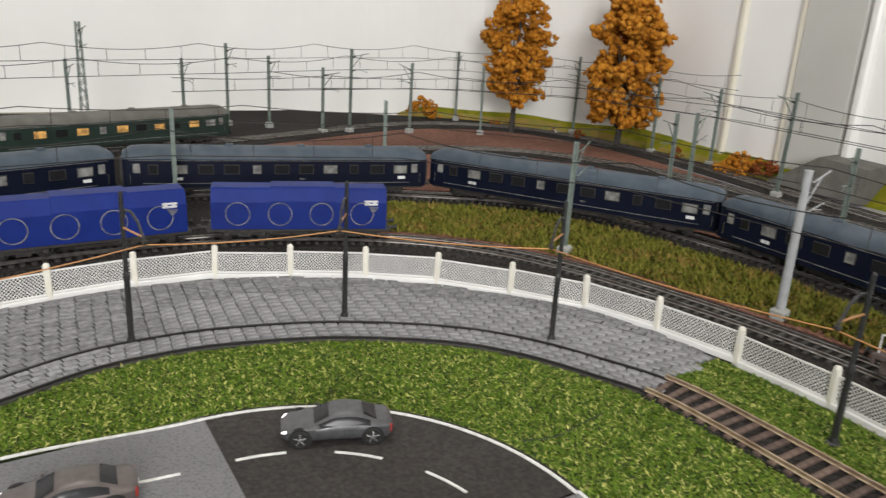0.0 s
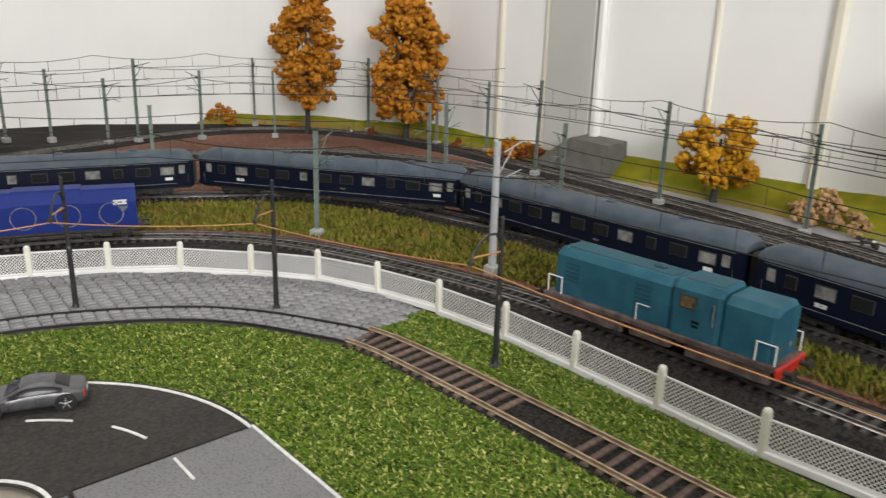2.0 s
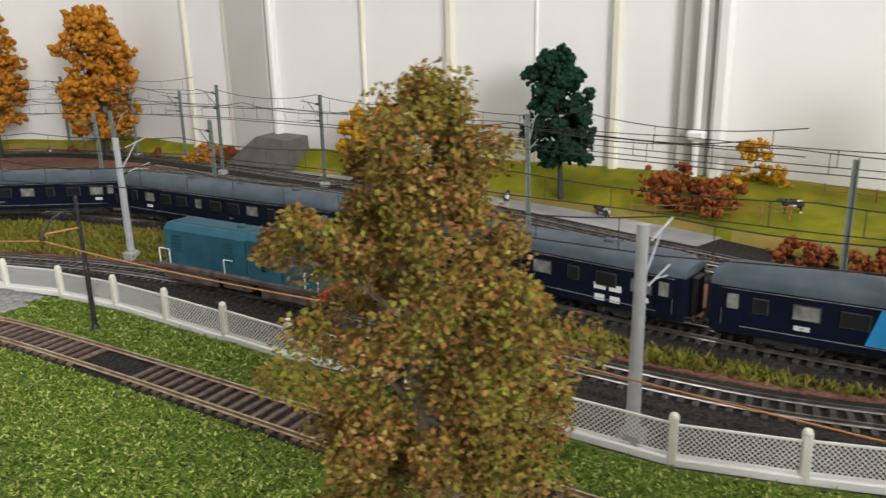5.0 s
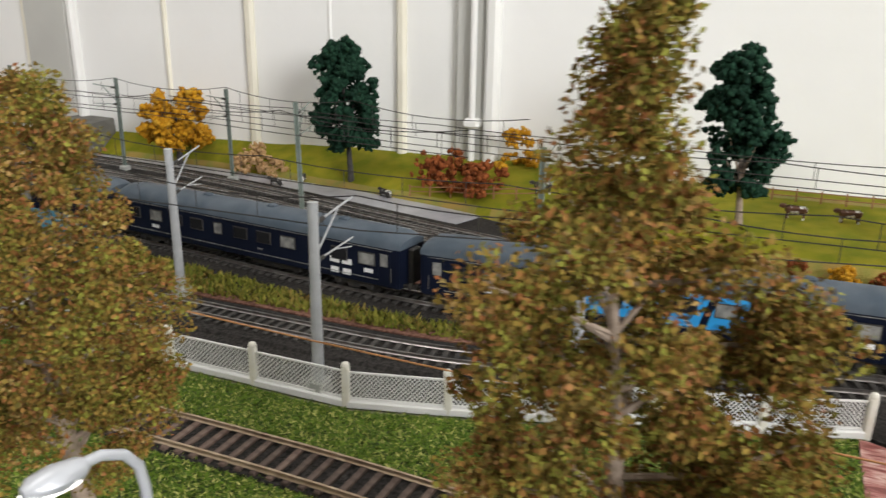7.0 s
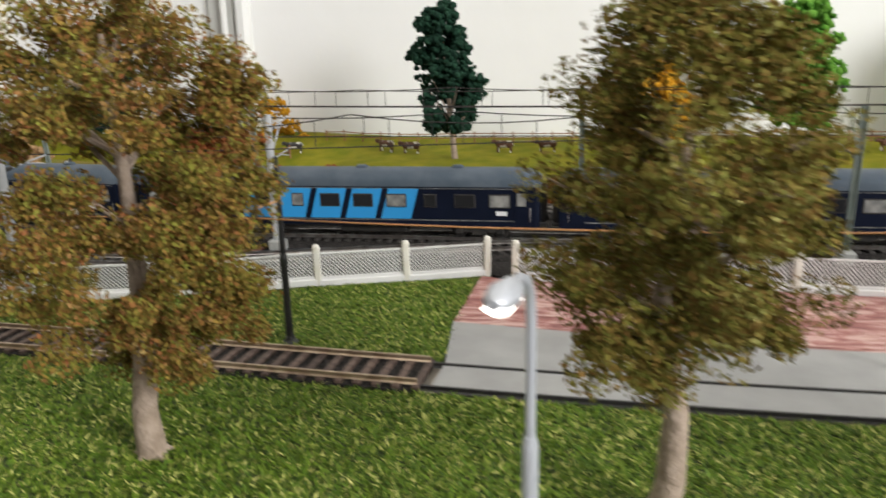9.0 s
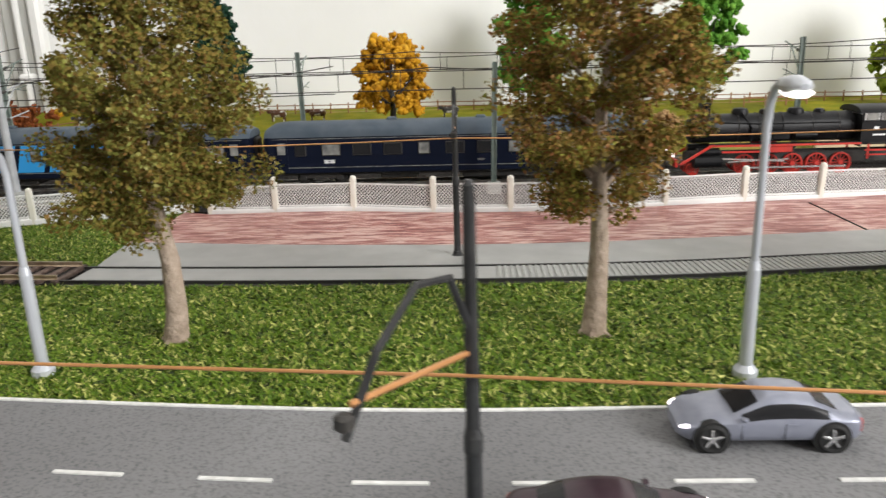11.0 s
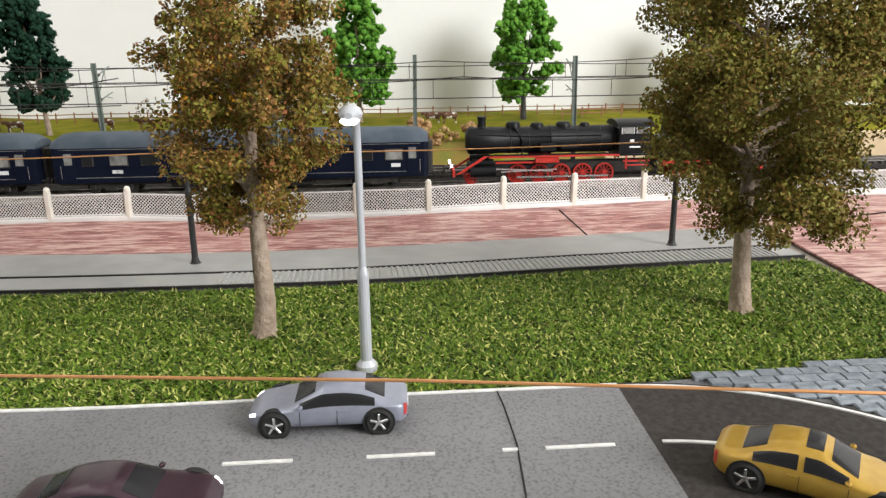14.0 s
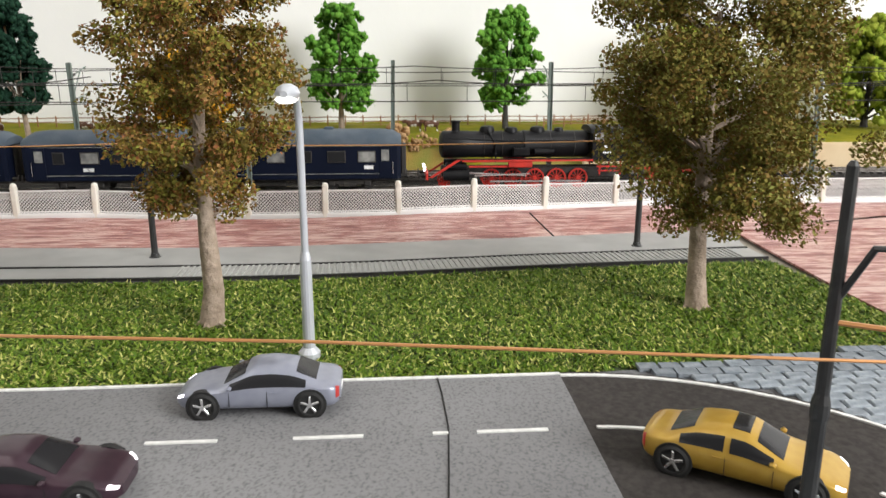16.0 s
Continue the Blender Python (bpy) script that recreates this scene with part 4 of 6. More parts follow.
# ---- street lamps ----
def street_lamp(x, y, a, h=0.103):
    root = thing("street_lamp", "silver-grey street lamp with curved top and lit head", "street lamp", pose(x, y, 0.001, 0, 0, a), "street lamps")
    part("base", Shape().lathe([(0.0042, 0), (0.0042, 0.003), (0.0026, 0.005)], 14), LAMPGREY, root)
    part("lower_pole", Shape().lathe([(0.0023, 0.004), (0.0022, 0.040), (0.0016, 0.043)], 14), LAMPGREY, root)
    arc = [(0, 0, 0.042), (0, 0, h * 0.86), (0.0012, 0, h * 0.93), (0.0045, 0, h * 0.975), (0.010, 0, h), (0.016, 0, h)]
    part("upper_pole", Shape().tube(arc, 0.0014, 10), LAMPGREY, root, smooth=True)
    hood = [[(0.013 + 0.015 * u, w * math.cos(k * math.pi / 5), h - 0.0005 + t * math.sin(k * math.pi / 5)) for k in range(10)] for u, w, t in ((0, 0.0012, 0.0012), (0.15, 0.0032, 0.0026), (0.5, 0.0042, 0.0032), (0.85, 0.0034, 0.0025), (1, 0.0012, 0.001))]
    head = part("head", Shape().loft(hood), LAMPGREY, root, smooth=True)
    part("cover", Shape().box((0.0218, 0, h - 0.0023), (0.0125, 0.0062, 0.0028), 0.0012), LAMPHEAD, head, "white lit lamp cover")
    return root


street_lamp(0.144, -0.185, 167, 0.089)
street_lamp(0.138, -0.443, 178)
street_lamp(0.150, 0.060, 165, 0.100)


# ---- trees ----
def leafy_tree(x, y, h, rad, low, material, seed, lean=0.0, extra=None, count=15000, trunk=0.0044, top=0.62, shift=0.0):
    """Tapered trunk with limbs and a crown of small leaves on twigs."""
    rng = np.random.default_rng(seed)
    root = thing("tree", "autumn tree with pale trunk and brown-olive leaves on grass", "tree", pose(x, y, 0.0005, 0, 0, 0), "trees on the lawn")
    s = Shape()
    kink = rng.normal(0, 0.0025, (5, 2))
    tr = [(kink[i][0] * (i > 0) + lean * u, kink[i][1] * (i > 0), h * 0.72 * u) for i, u in enumerate((0, 0.12, 0.3, 0.6, 1.0))]
    s.tube(tr, [trunk * 1.25, trunk, trunk * 0.85, trunk * 0.6, trunk * 0.2], 10)
    for k in range(5):
        a = 2 * math.pi * k / 5 + 0.4
        s.cyl((0, 0, 0.004), (math.cos(a) * trunk * 1.9, math.sin(a) * trunk * 1.9, -0.0008), trunk * 0.5, trunk * 0.25, 6)
    tips = []
    for k in range(26):
        u = rng.uniform(0.0, 1.0)
        z0 = h * (low * 0.75 + (0.70 - low * 0.75) * u)
        a = k * 2.4 + rng.uniform(-0.4, 0.4)
        prof = math.sin(math.pi * min(1, 0.16 + 0.84 * (1 - u) ** 0.8)) ** 0.6
        ln = rad * (0.45 + 0.5 * prof) * rng.uniform(0.7, 1.05)
        cx = np.interp(z0, [p[2] for p in tr], [p[0] for p in tr])
        cy = np.interp(z0, [p[2] for p in tr], [p[1] for p in tr])
        p0 = Vector((cx, cy, z0))
        p1 = p0 + Vector((math.cos(a) * ln * 0.5, math.sin(a) * ln * 0.5, ln * rng.uniform(0.15, 0.45)))
        p2 = p1 + Vector((math.cos(a + 0.3) * ln * 0.5, math.sin(a + 0.3) * ln * 0.5, ln * rng.uniform(0.0, 0.4)))
        s.tube([p0, p1, p2], [trunk * 0.32 * (1.1 - u * 0.6), trunk * 0.2, trunk * 0.07], 6)
        tips += [p1, p2, p1.lerp(p2, 0.5)]
    part("trunk", s, BARK, root, smooth=True)
    # leaf clumps fill an uneven ovoid
    cl = []
    while len(cl) < 120:
        z = rng.uniform(low * h, h)
        u = (z - low * h) / (h - low * h)
        r = rad * (0.55 + 0.45 * math.sin(math.pi * min(1, u * 1.25 + 0.12))) * (1.0 if u < top else max(0.16, 1 - ((u - top) / (1.02 - top)) ** 1.3))
        a = rng.uniform(0, 2 * math.pi)
        q = r * math.sqrt(rng.uniform(0.15, 1.0)) * (1 + 0.18 * math.sin(3 * a + z * 90 + seed))
        cl.append((q * math.cos(a) + lean * z / h, q * math.sin(a) + shift, z))
    if extra:
        ex, ey, za, zb, er = extra
        for k in range(60):
            z, a, q = rng.uniform(za, zb), rng.uniform(0, 2 * math.pi), er * math.sqrt(rng.uniform(0, 1))
            q *= 1 - 0.6 * (z - za) / (zb - za)
            cl.append((ex * (0.5 + 0.5 * (z - za) / (zb - za)) + q * math.cos(a), ey * (0.5 + 0.5 * (z - za) / (zb - za)) + q * math.sin(a), z))
    cl = np.array(cl + [tuple(t) for t in tips])
    pick = rng.integers(0, len(cl), count)
    sz = rng.uniform(0.55, 1.3, len(cl))
    off = rng.normal(0, 1, (count, 3))
    off *= (rng.uniform(0, 1, (count, 1)) ** 0.4) / np.linalg.norm(off, axis=1)[:, None]
    c = cl[pick] + off * (rad * 0.21 * sz[pick])[:, None] * np.array([1, 1, 0.8])
    c = c[c[:, 2] > 0.006]
    n = len(c)
    e1 = rng.normal(0, 1, (n, 3))
    e1 /= np.linalg.norm(e1, axis=1)[:, None]
    e2 = np.cross(e1, rng.normal(0, 1, (n, 3)))
    e2 /= np.linalg.norm(e2, axis=1)[:, None]
    l = rng.uniform(0.0006, 0.00125, (n, 1))
    w = l * rng.uniform(0.45, 0.8, (n, 1))
    v = np.stack([c - e1 * l, c + e2 * w - e1 * l * 0.1, c + e1 * l, c - e2 * w - e1 * l * 0.1], 1).reshape(-1, 3)
    ob = new("crown", fast_mesh("crown", v, np.arange(4 * n).reshape(-1, 4), material))
    ob.parent = root
    return root


leafy_tree(0.205, 0.150, 0.178, 0.045, 0.23, AUTUMN2, 3, count=64000, top=0.80)
leafy_tree(0.190, -0.046, 0.205, 0.044, 0.16, AUTUMN2, 5, lean=0.008, extra=(0.015, -0.040, 0.040, 0.140, 0.024), count=80000)
leafy_tree(0.177, -0.223, 0.165, 0.043, 0.34, AUTUMN, 7, count=60000, top=0.72)
leafy_tree(0.179, -0.396, 0.182, 0.042, 0.34, AUTUMN2, 11, count=52000, top=0.76)
leafy_tree(0.189, -0.617, 0.185, 0.056, 0.24, AUTUMN, 13, count=95000, top=0.82, shift=-0.010)


def foam_tree(x, y, z, h, rad, material, label, seed, low=0.22, top=0.35, n=150, bark=DARKBARK, name="tree", lean=0.0, sparse=0.0):
    """Trunk and a ragged crown of foam clumps, each of many small rough crumbs."""
    rng = np.random.default_rng(seed)
    root = thing(name, label, name, pose(x, y, z - 0.002), "trees by the wall" if name == "tree" else "shrubs of the field")
    if low > 0.05:
        s = Shape().tube([(0, 0, 0), (0.001, lean * low, h * low), (0, lean * 0.75, h * 0.75)], [rad * 0.10, rad * 0.07, rad * 0.03], 8)
        for k in range(7):
            a = k * 1.3 + seed
            s.cyl((0, lean * low, h * (low * 0.8 + 0.03 * k)), (rad * 0.6 * math.cos(a), rad * 0.6 * math.sin(a) + lean * 0.4, h * (low + 0.12 + 0.06 * k)), rad * 0.035, rad * 0.015, 5)
        part("trunk", s, bark, root)
    t = bmesh.new()
    bmesh.ops.create_icosphere(t, subdivisions=1, radius=1)
    iv = np.array([v.co for v in t.verts])
    fi = np.array([[v.index for v in f.verts] for f in t.faces])
    t.free()
    # clumps first, unevenly over the outline
    clumps = []
    for k in range(int(n * 0.75) if name == "tree" else 18):
        u = rng.uniform(0.02, 0.98)
        r = rad * (math.sin(math.pi * min(1.0, 0.20 + u * (0.74 - top * 0.12))) ** 0.7 if name == "tree" else math.sqrt(max(0.05, 1 - u * u)))
        a = rng.uniform(0, 2 * math.pi)
        q = r * math.sqrt(rng.uniform(0.12 + 0.3 * sparse, 1.0)) * rng.uniform(0.72, 1.08)
        clumps.append((q * math.cos(a), q * math.sin(a) + lean * u, h * (low + (0.95 - low) * u), rad * rng.uniform(0.15, 0.30) * (1 - 0.2 * sparse)))
    C = np.array(clumps)
    count = (n * 15) if name == "tree" else 220
    pick = rng.integers(0, len(C), count)
    d = rng.normal(0, 1, (count, 3))
    d *= rng.uniform(0.2, 1, (count, 1)) ** 0.5 / np.linalg.norm(d, axis=1)[:, None]
    c = C[pick, :3] + d * C[pick, 3:] * np.array([1, 1, 0.85])
    c[:, 2] = np.maximum(c[:, 2], 0.002)
    g = rad * rng.uniform(0.04, 0.095, count)
    verts = (iv[None] * (1 + rng.normal(0, 0.35, (count, len(iv), 1))) * g[:, None, None] + c[:, None]).reshape(-1, 3)
    faces = (fi[None] + (np.arange(count) * len(iv))[:, None, None]).reshape(-1, 3)
    # loose flakes over the crumbs
    m = count * 12
    own = np.repeat(np.arange(count), 12)
    d = rng.normal(0, 1, (m, 3))
    d /= np.linalg.norm(d, axis=1)[:, None]
    f0 = c[own] + d * g[own][:, None] * rng.uniform(0.8, 1.5, (m, 1))
    f0[:, 2] = np.maximum(f0[:, 2], 0.001)
    e1 = rng.normal(0, 1, (m, 3))
    e1 /= np.linalg.norm(e1, axis=1)[:, None]
    e2 = np.cross(e1, d)
    l = rng.uniform(0.018, 0.042, (m, 1)) * max(rad, 0.03)
    q = np.stack([f0 - e1 * l, f0 + e2 * l * 0.7, f0 + e1 * l], 1).reshape(-1, 3)
    ob = new("crown" if name == "tree" else "foliage", fast_mesh("crown", np.concatenate([verts, q]), np.concatenate([faces, np.arange(3 * m).reshape(-1, 3) + len(verts)]), material))
    ob.parent = root
    return root


FT = foam_tree
FT(0.725, 1.345, field_z(0.725, 1.345), 0.262, 0.054, ORANGEFOAM, "tall orange autumn foam tree on the green hill", 1, 0.20, n=170)
FT(0.815, 1.185, field_z(0.815, 1.185), 0.252, 0.060, ORANGEFOAM, "tall orange autumn foam tree beside the wall", 2, 0.16, n=170)
FT(0.832, 0.637, field_z(0.832, 0.637), 0.106, 0.048, YELLOWFOAM, "small golden foam tree in the field", 3, 0.30, 0.3, 64, sparse=1.0)
FT(0.805, 0.360, field_z(0.805, 0.360), 0.172, 0.040, DARKFOAM, "dark green foam tree in the field", 4, 0.25, 0.1, 170, lean=0.012)
FT(0.725, -0.073, field_z(0.725, -0.073), 0.160, 0.035, DARKFOAM, "dark green foam tree standing on the raised field", 5, 0.20, 0.1, 180, BARK, lean=0.014)
FT(0.690, -0.262, field_z(0.690, -0.262), 0.098, 0.040, YELLOWFOAM, "golden orange foam tree on the raised field", 6, 0.2, 0.3, 100, sparse=0.6)
FT(0.790, -0.412, field_z(0.790, -0.412), 0.152, 0.041, GREENFOAM, "bright green foam tree by the wall", 7, 0.18, 0.1, 120, BARK)
FT(0.790, -0.612, field_z(0.790, -0.612), 0.155, 0.041, GREENFOAM, "bright green foam tree beside a wooden fence", 8, 0.18, 0.1, 120, DARKBARK)
FT(0.790, -0.850, field_z(0.790, -0.850), 0.135, 0.044, LIMEFOAM, "yellow-green foam tree by the wall", 9, 0.12, 0.1, 120, DARKBARK)
FT(0.790, -1.070, field_z(0.790, -1.070), 0.140, 0.052, LIMEFOAM, "yellow-green foam tree at the field's end", 10, 0.10, 0.1, 130, DARKBARK)
SHRUBS = [(0.83, 0.515, 0.030, 0.036, TANFOAM, "pale tan shrub in the field"), (0.815, 0.475, 0.022, 0.022, TANFOAM, "pale tan shrub in the field"), (0.80, 0.235, 0.040, 0.042, RUSTFOAM, "rust-red shrub behind a wooden fence"), (0.79, 0.19, 0.034, 0.034, RUSTFOAM, "rust-red shrub behind a wooden fence"),
          (0.845, 0.165, 0.052, 0.034, YELLOWFOAM, "golden shrub against the wall"), (0.655, 1.53, 0.040, 0.034, ORANGEFOAM, "orange-brown shrub on the hill's edge"), (0.855, 0.985, 0.026, 0.040, ORANGEFOAM, "orange-brown shrub beside the grey box"), (0.86, 0.945, 0.022, 0.026, RUSTFOAM, "brown shrub beside the grey box"),
          (0.835, 1.08, 0.020, 0.013, RUSTFOAM, "small red-brown shrub on the slope"), (0.800, 1.26, 0.018, 0.012, RUSTFOAM, "small red-brown shrub on the slope"), (0.63, -0.42, 0.020, 0.026, TANFOAM, "dry tan scrub beside the track"), (0.632, -0.48, 0.026, 0.030, TANFOAM, "dry tan scrub beside the track"),
          (0.635, -0.535, 0.02, 0.026, TANFOAM, "dry tan scrub beside the track"), (0.735, 1.41, 0.014, 0.012, ORANGEFOAM, "small orange shrub on the hill"), (0.685, 0.10, 0.022, 0.030, RUSTFOAM, "rust-brown hedge along the tracks"), (0.672, 0.045, 0.024, 0.030, RUSTFOAM, "rust-brown hedge along the tracks")]
HEDGE = ((RUSTFOAM, "rust-brown hedge along the raised bank"), (YELLOWFOAM, "ochre hedge along the raised bank"), (RUSTFOAM, "rust-brown hedge along the raised bank"), (TANFOAM, "tan hedge along the raised bank"))
for i in range(12):
    y = 0.005 - i * 0.031
    SHRUBS.append((float(np.interp(-y, -field_low[:, 1], field_low[:, 0])) + 0.004, y, 0.024, 0.021, *HEDGE[i % 4]))
for i, (x, y, h, r, m, lab) in enumerate(SHRUBS):
    foam_tree(x, y, max(0.004, field_z(x, y) - 0.002) if "bank" not in lab else 0.004, h, r, m, lab, 40 + i, 0.02, 0.1, 26, name="shrub")


# ---- field details ----
def figurine(x, y, a, dark):
    z = field_z(x, y)
    s = Shape().box((0, 0, 0.0085), (0.019, 0.0065, 0.0075), 0.0022).box((0.0115, 0, 0.011), (0.006, 0.0038, 0.0042), 0.0012)
    for i in (-1, 1):
        for j in (-1, 1):
            s.cyl((i * 0.007, j * 0.002, -0.001), (i * 0.007, j * 0.002, 0.006), 0.0009, n=6)
    ob = part("figurine", s, mat("patched_figurine", (0.10, 0.04, 0.02) if dark else (0.025, 0.022, 0.02), 0.6, second=(0.75, 0.73, 0.70), scale=140, contrast=(0.48, 0.52)))
    ob.matrix_world = pose(x, y, z, 0, 0, a)
    tagged(ob, "small patched farm figurine on the green field", "figurine", "figurines on the field")


for x, y, a, d in ((0.775, 0.445, 80, 0), (0.80, 0.425, 20, 0), (0.775, 0.30, 60, 0), (0.78, 0.12, 100, 0), (0.76, -0.02, 95, 1), (0.765, -0.12, 80, 1), (0.77, -0.165, 100, 1), (0.77, 0.01, 70, 1), (0.765, -0.32, 90, 0), (0.775, -0.50, 85, 1), (0.77, -0.52, 90, 1), (0.79, 1.31, 60, 1)):
    figurine(x, y, a, d)


def paddock(x0, y0, x1, y1):
    root = thing("paddock_fence", "brown wooden rail fence on the field", "fence", None, "paddock fences")
    n = max(2, int(math.hypot(x1 - x0, y1 - y0) / 0.022))
    P = [(x0 + (x1 - x0) * k / n, y0 + (y1 - y0) * k / n) for k in range(n + 1)]
    P = [(x, y, field_z(x, y)) for x, y in P]
    for x, y, z in P:
        part("post", Shape().box((x, y, z + 0.0055), (0.0015, 0.0015, 0.015), 0.0003), WOODRAIL, root)
    for dz in (0.0055, 0.0105):
        for p, q in zip(P, P[1:]):
            part("rail", Shape().cyl((p[0], p[1], p[2] + dz), (q[0], q[1], q[2] + dz), 0.0006, n=5), WOODRAIL, root)


paddock(0.775, 0.27, 0.765, 0.12)
paddock(0.835, 0.10, 0.835, -0.95)
paddock(0.79, -0.66, 0.81, -0.74)
s = Shape().loft([[(0.836, 0.795, 0.006), (0.884, 0.795, 0.006), (0.884, 0.925, 0.006), (0.836, 0.925, 0.006)], [(0.842, 0.798, 0.047), (0.884, 0.798, 0.050), (0.884, 0.862, 0.052), (0.842, 0.862, 0.050)]])
tagged(part("box", s, BOXGREY), "dark grey sloped card box standing against the wall", "box")


# ---- rolling stock ----
def wheelset(root, x, r, material=DARKMETAL, half=0.0078):
    for j in (-1, 1):
        w = Shape().lathe([(r * 1.12, 0), (r * 1.12, 0.0006), (r, 0.0007), (r, 0.0022), (r * 0.82, 0.0023), (r * 0.8, 0.0017), (r * 0.25, 0.0018), (r * 0.2, 0.0026)], 18, Matrix.Translation((x, j * (half - 0.0006), r)) @ Matrix.Rotation(radians(-90 * j), 4, "X"))
        part("wheel", w, material, root)


def bogie(root, x, material=DARKMETAL):
    b = Shape()
    for j in (-1, 1):
        b.box((x, j * 0.0118, 0.0062), (0.034, 0.0018, 0.0034), 0.0005).box((x, j * 0.0122, 0.0042), (0.010, 0.0016, 0.003), 0.0004)
        for k in (-1, 1):
            b.box((x + k * 0.0145, j * 0.0124, 0.0056), (0.0055, 0.0018, 0.0045), 0.0008)
    b.box((x, 0, 0.0075), (0.012, 0.022, 0.003), 0.0005)
    part("bogie", b, material, root)
    for k in (-1, 1):
        wheelset(root, x + k * 0.0145, 0.0054, material)


def on_track(line, s, half):
    a, b = at_length(line, s - half), at_length(line, s + half)
    p = (a + b) / 2
    return pose(p[0], p[1], RAIL_TOP, 0, 0, math.degrees(math.atan2(b[1] - a[1], b[0] - a[0])))


def bars(root, x, j, y, z, w, h, n=1, material=WHITE, name="marking"):
    """Unreadable lettering as plain bars on a side wall."""
    s = Shape()
    for k in range(n):
        s.box((x, j * (y + 0.0001), z - k * h * 1.8), (w * (1 - 0.18 * k), 0.0003, h))
    return part(name, s, material, root)


def coach(m, L=0.297, style="plain", body_mat=NAVY, roof_mat=ROOFGREY, lit=False):
    lab = {"plain": "navy blue passenger coach with a blue-grey roof on the track", "panel": "navy blue passenger coach with slanted light blue panels", "van": "navy blue coach with white notice panels", "green": "dark green coach with lit windows on the outer track"}[style]
    root = thing("coach", lab, "train coach", m, "coaches of the train")
    W, z0, z1, z2 = 0.0162, 0.0098, 0.0378, 0.0490
    body = Shape()
    body.loft([[(x, -W + e, z0), (x, W - e, z0), (x, W - e * 0.6, z0 + 0.004), (x, W - e * 0.6, z1), (x, -W + e * 0.6, z1), (x, -W + e * 0.6, z0 + 0.004)] for x, e in ((-L / 2, 0.0012), (-L / 2 + 0.003, 0.0), (L / 2 - 0.003, 0.0), (L / 2, 0.0012))])
    part("body", body, body_mat, root)
    arc = [(math.cos(a), math.sin(a)) for a in np.linspace(0, math.pi, 13)]
    part("roof", Shape().loft([[(x, (W + 0.0004) * c * q, z1 - 0.0002 + (z2 - z1) * max(0, s_) ** 0.75 * q2) for c, s_ in arc] for x, q, q2 in ((-L / 2 - 0.0005, 0.94, 0.55), (-L / 2 + 0.006, 1, 0.9), (-L / 2 + 0.016, 1, 1), (L / 2 - 0.016, 1, 1), (L / 2 - 0.006, 1, 0.9), (L / 2 + 0.0005, 0.94, 0.55))]), roof_mat, root, "blue-grey roof", True)
    under = Shape().box((0, 0, 0.0088), (L - 0.004, 0.026, 0.0026), 0.0004).box((0.03, 0, 0.0058), (0.05, 0.022, 0.0055), 0.001).box((-0.045, 0, 0.006), (0.03, 0.02, 0.005), 0.001)
    part("underframe", under, DARKMETAL, root)
    for x in (-L / 2 + 0.042, L / 2 - 0.042):
        bogie(root, x)
    for k in (-1, 1):
        g = Shape().box((k * (L / 2 + 0.0022), 0, 0.024), (0.0045, 0.011, 0.026), 0.001)
        part("gangway", g, DARKMETAL, root)
        for j in (-1, 1):
            bf = Shape()
            bf.cyl((k * L / 2, j * 0.0098, 0.0112), (k * (L / 2 + 0.005), j * 0.0098, 0.0112), 0.0012, n=8).lathe([(0.0026, 0), (0.0026, 0.0008)], 12, Matrix.Translation((k * (L / 2 + 0.0045), j * 0.0098, 0.0112)) @ Matrix.Rotation(radians(90), 4, "Y"))
            part("buffer", bf, DARKMETAL, root)
    n = 11
    for j in (-1, 1):
        part("stripe", Shape().box((0, j * (W + 0.0001), z0 + 0.0042), (L - 0.03, 0.0004, 0.0005)).box((0, j * (W + 0.0001), z1 - 0.0014), (L - 0.012, 0.0004, 0.0004)), PALEGLASS, root, "pale thin lining stripe")
        if style == "panel":
            for k in range(5):
                x = -0.055 + k * 0.026
                v = [(x - 0.012, z0 + 0.005), (x + 0.0095, z0 + 0.005), (x + 0.0155, z1 - 0.0015), (x - 0.006, z1 - 0.0015)]
                p = Shape().add([(a, j * (W + d), b) for d in (0.00005, 0.0003) for a, b in v], [(0, 1, 2, 3), (4, 5, 6, 7), (0, 1, 5, 4), (1, 2, 6, 5), (2, 3, 7, 6), (3, 0, 4, 7)])
                part("panel", p, SKYBLUE, root, "slanted light blue panel")
        for k in range(n):
            x = (k - (n - 1) / 2) * (L - 0.055) / (n - 1)
            fr = Shape().box((x, j * (W + 0.0002), 0.0278), (0.0148 if k % 4 else 0.009, 0.0007, 0.0096), 0.0003)
            w = part("window", fr, DARKMETAL if style != "green" else DARKGREEN, root)
            pn = Shape().box((x, j * (W + 0.0005), 0.0278), (0.0132 if k % 4 else 0.0075, 0.0004, 0.0080))
            part("pane", pn, GLOWWINDOW if (lit and k % 2) else (PALEGLASS if k % 3 == 1 else GLASS), w)
        for k in (-1, 1):
            d = Shape().box((k * (L / 2 - 0.0125), j * (W + 0.0001), 0.0236), (0.0098, 0.0006, 0.0255), 0.0002)
            dr = part("door", d, body_mat, root)
            part("pane", Shape().box((k * (L / 2 - 0.0125), j * (W + 0.0005), 0.0290), (0.0062, 0.0004, 0.009)), PALEGLASS, dr)
            part("handle", Shape().cyl((k * (L / 2 - 0.0065), j * (W + 0.0008), 0.014), (k * (L / 2 - 0.0065), j * (W + 0.0008), 0.024), 0.0003, n=5), CHROME, dr)
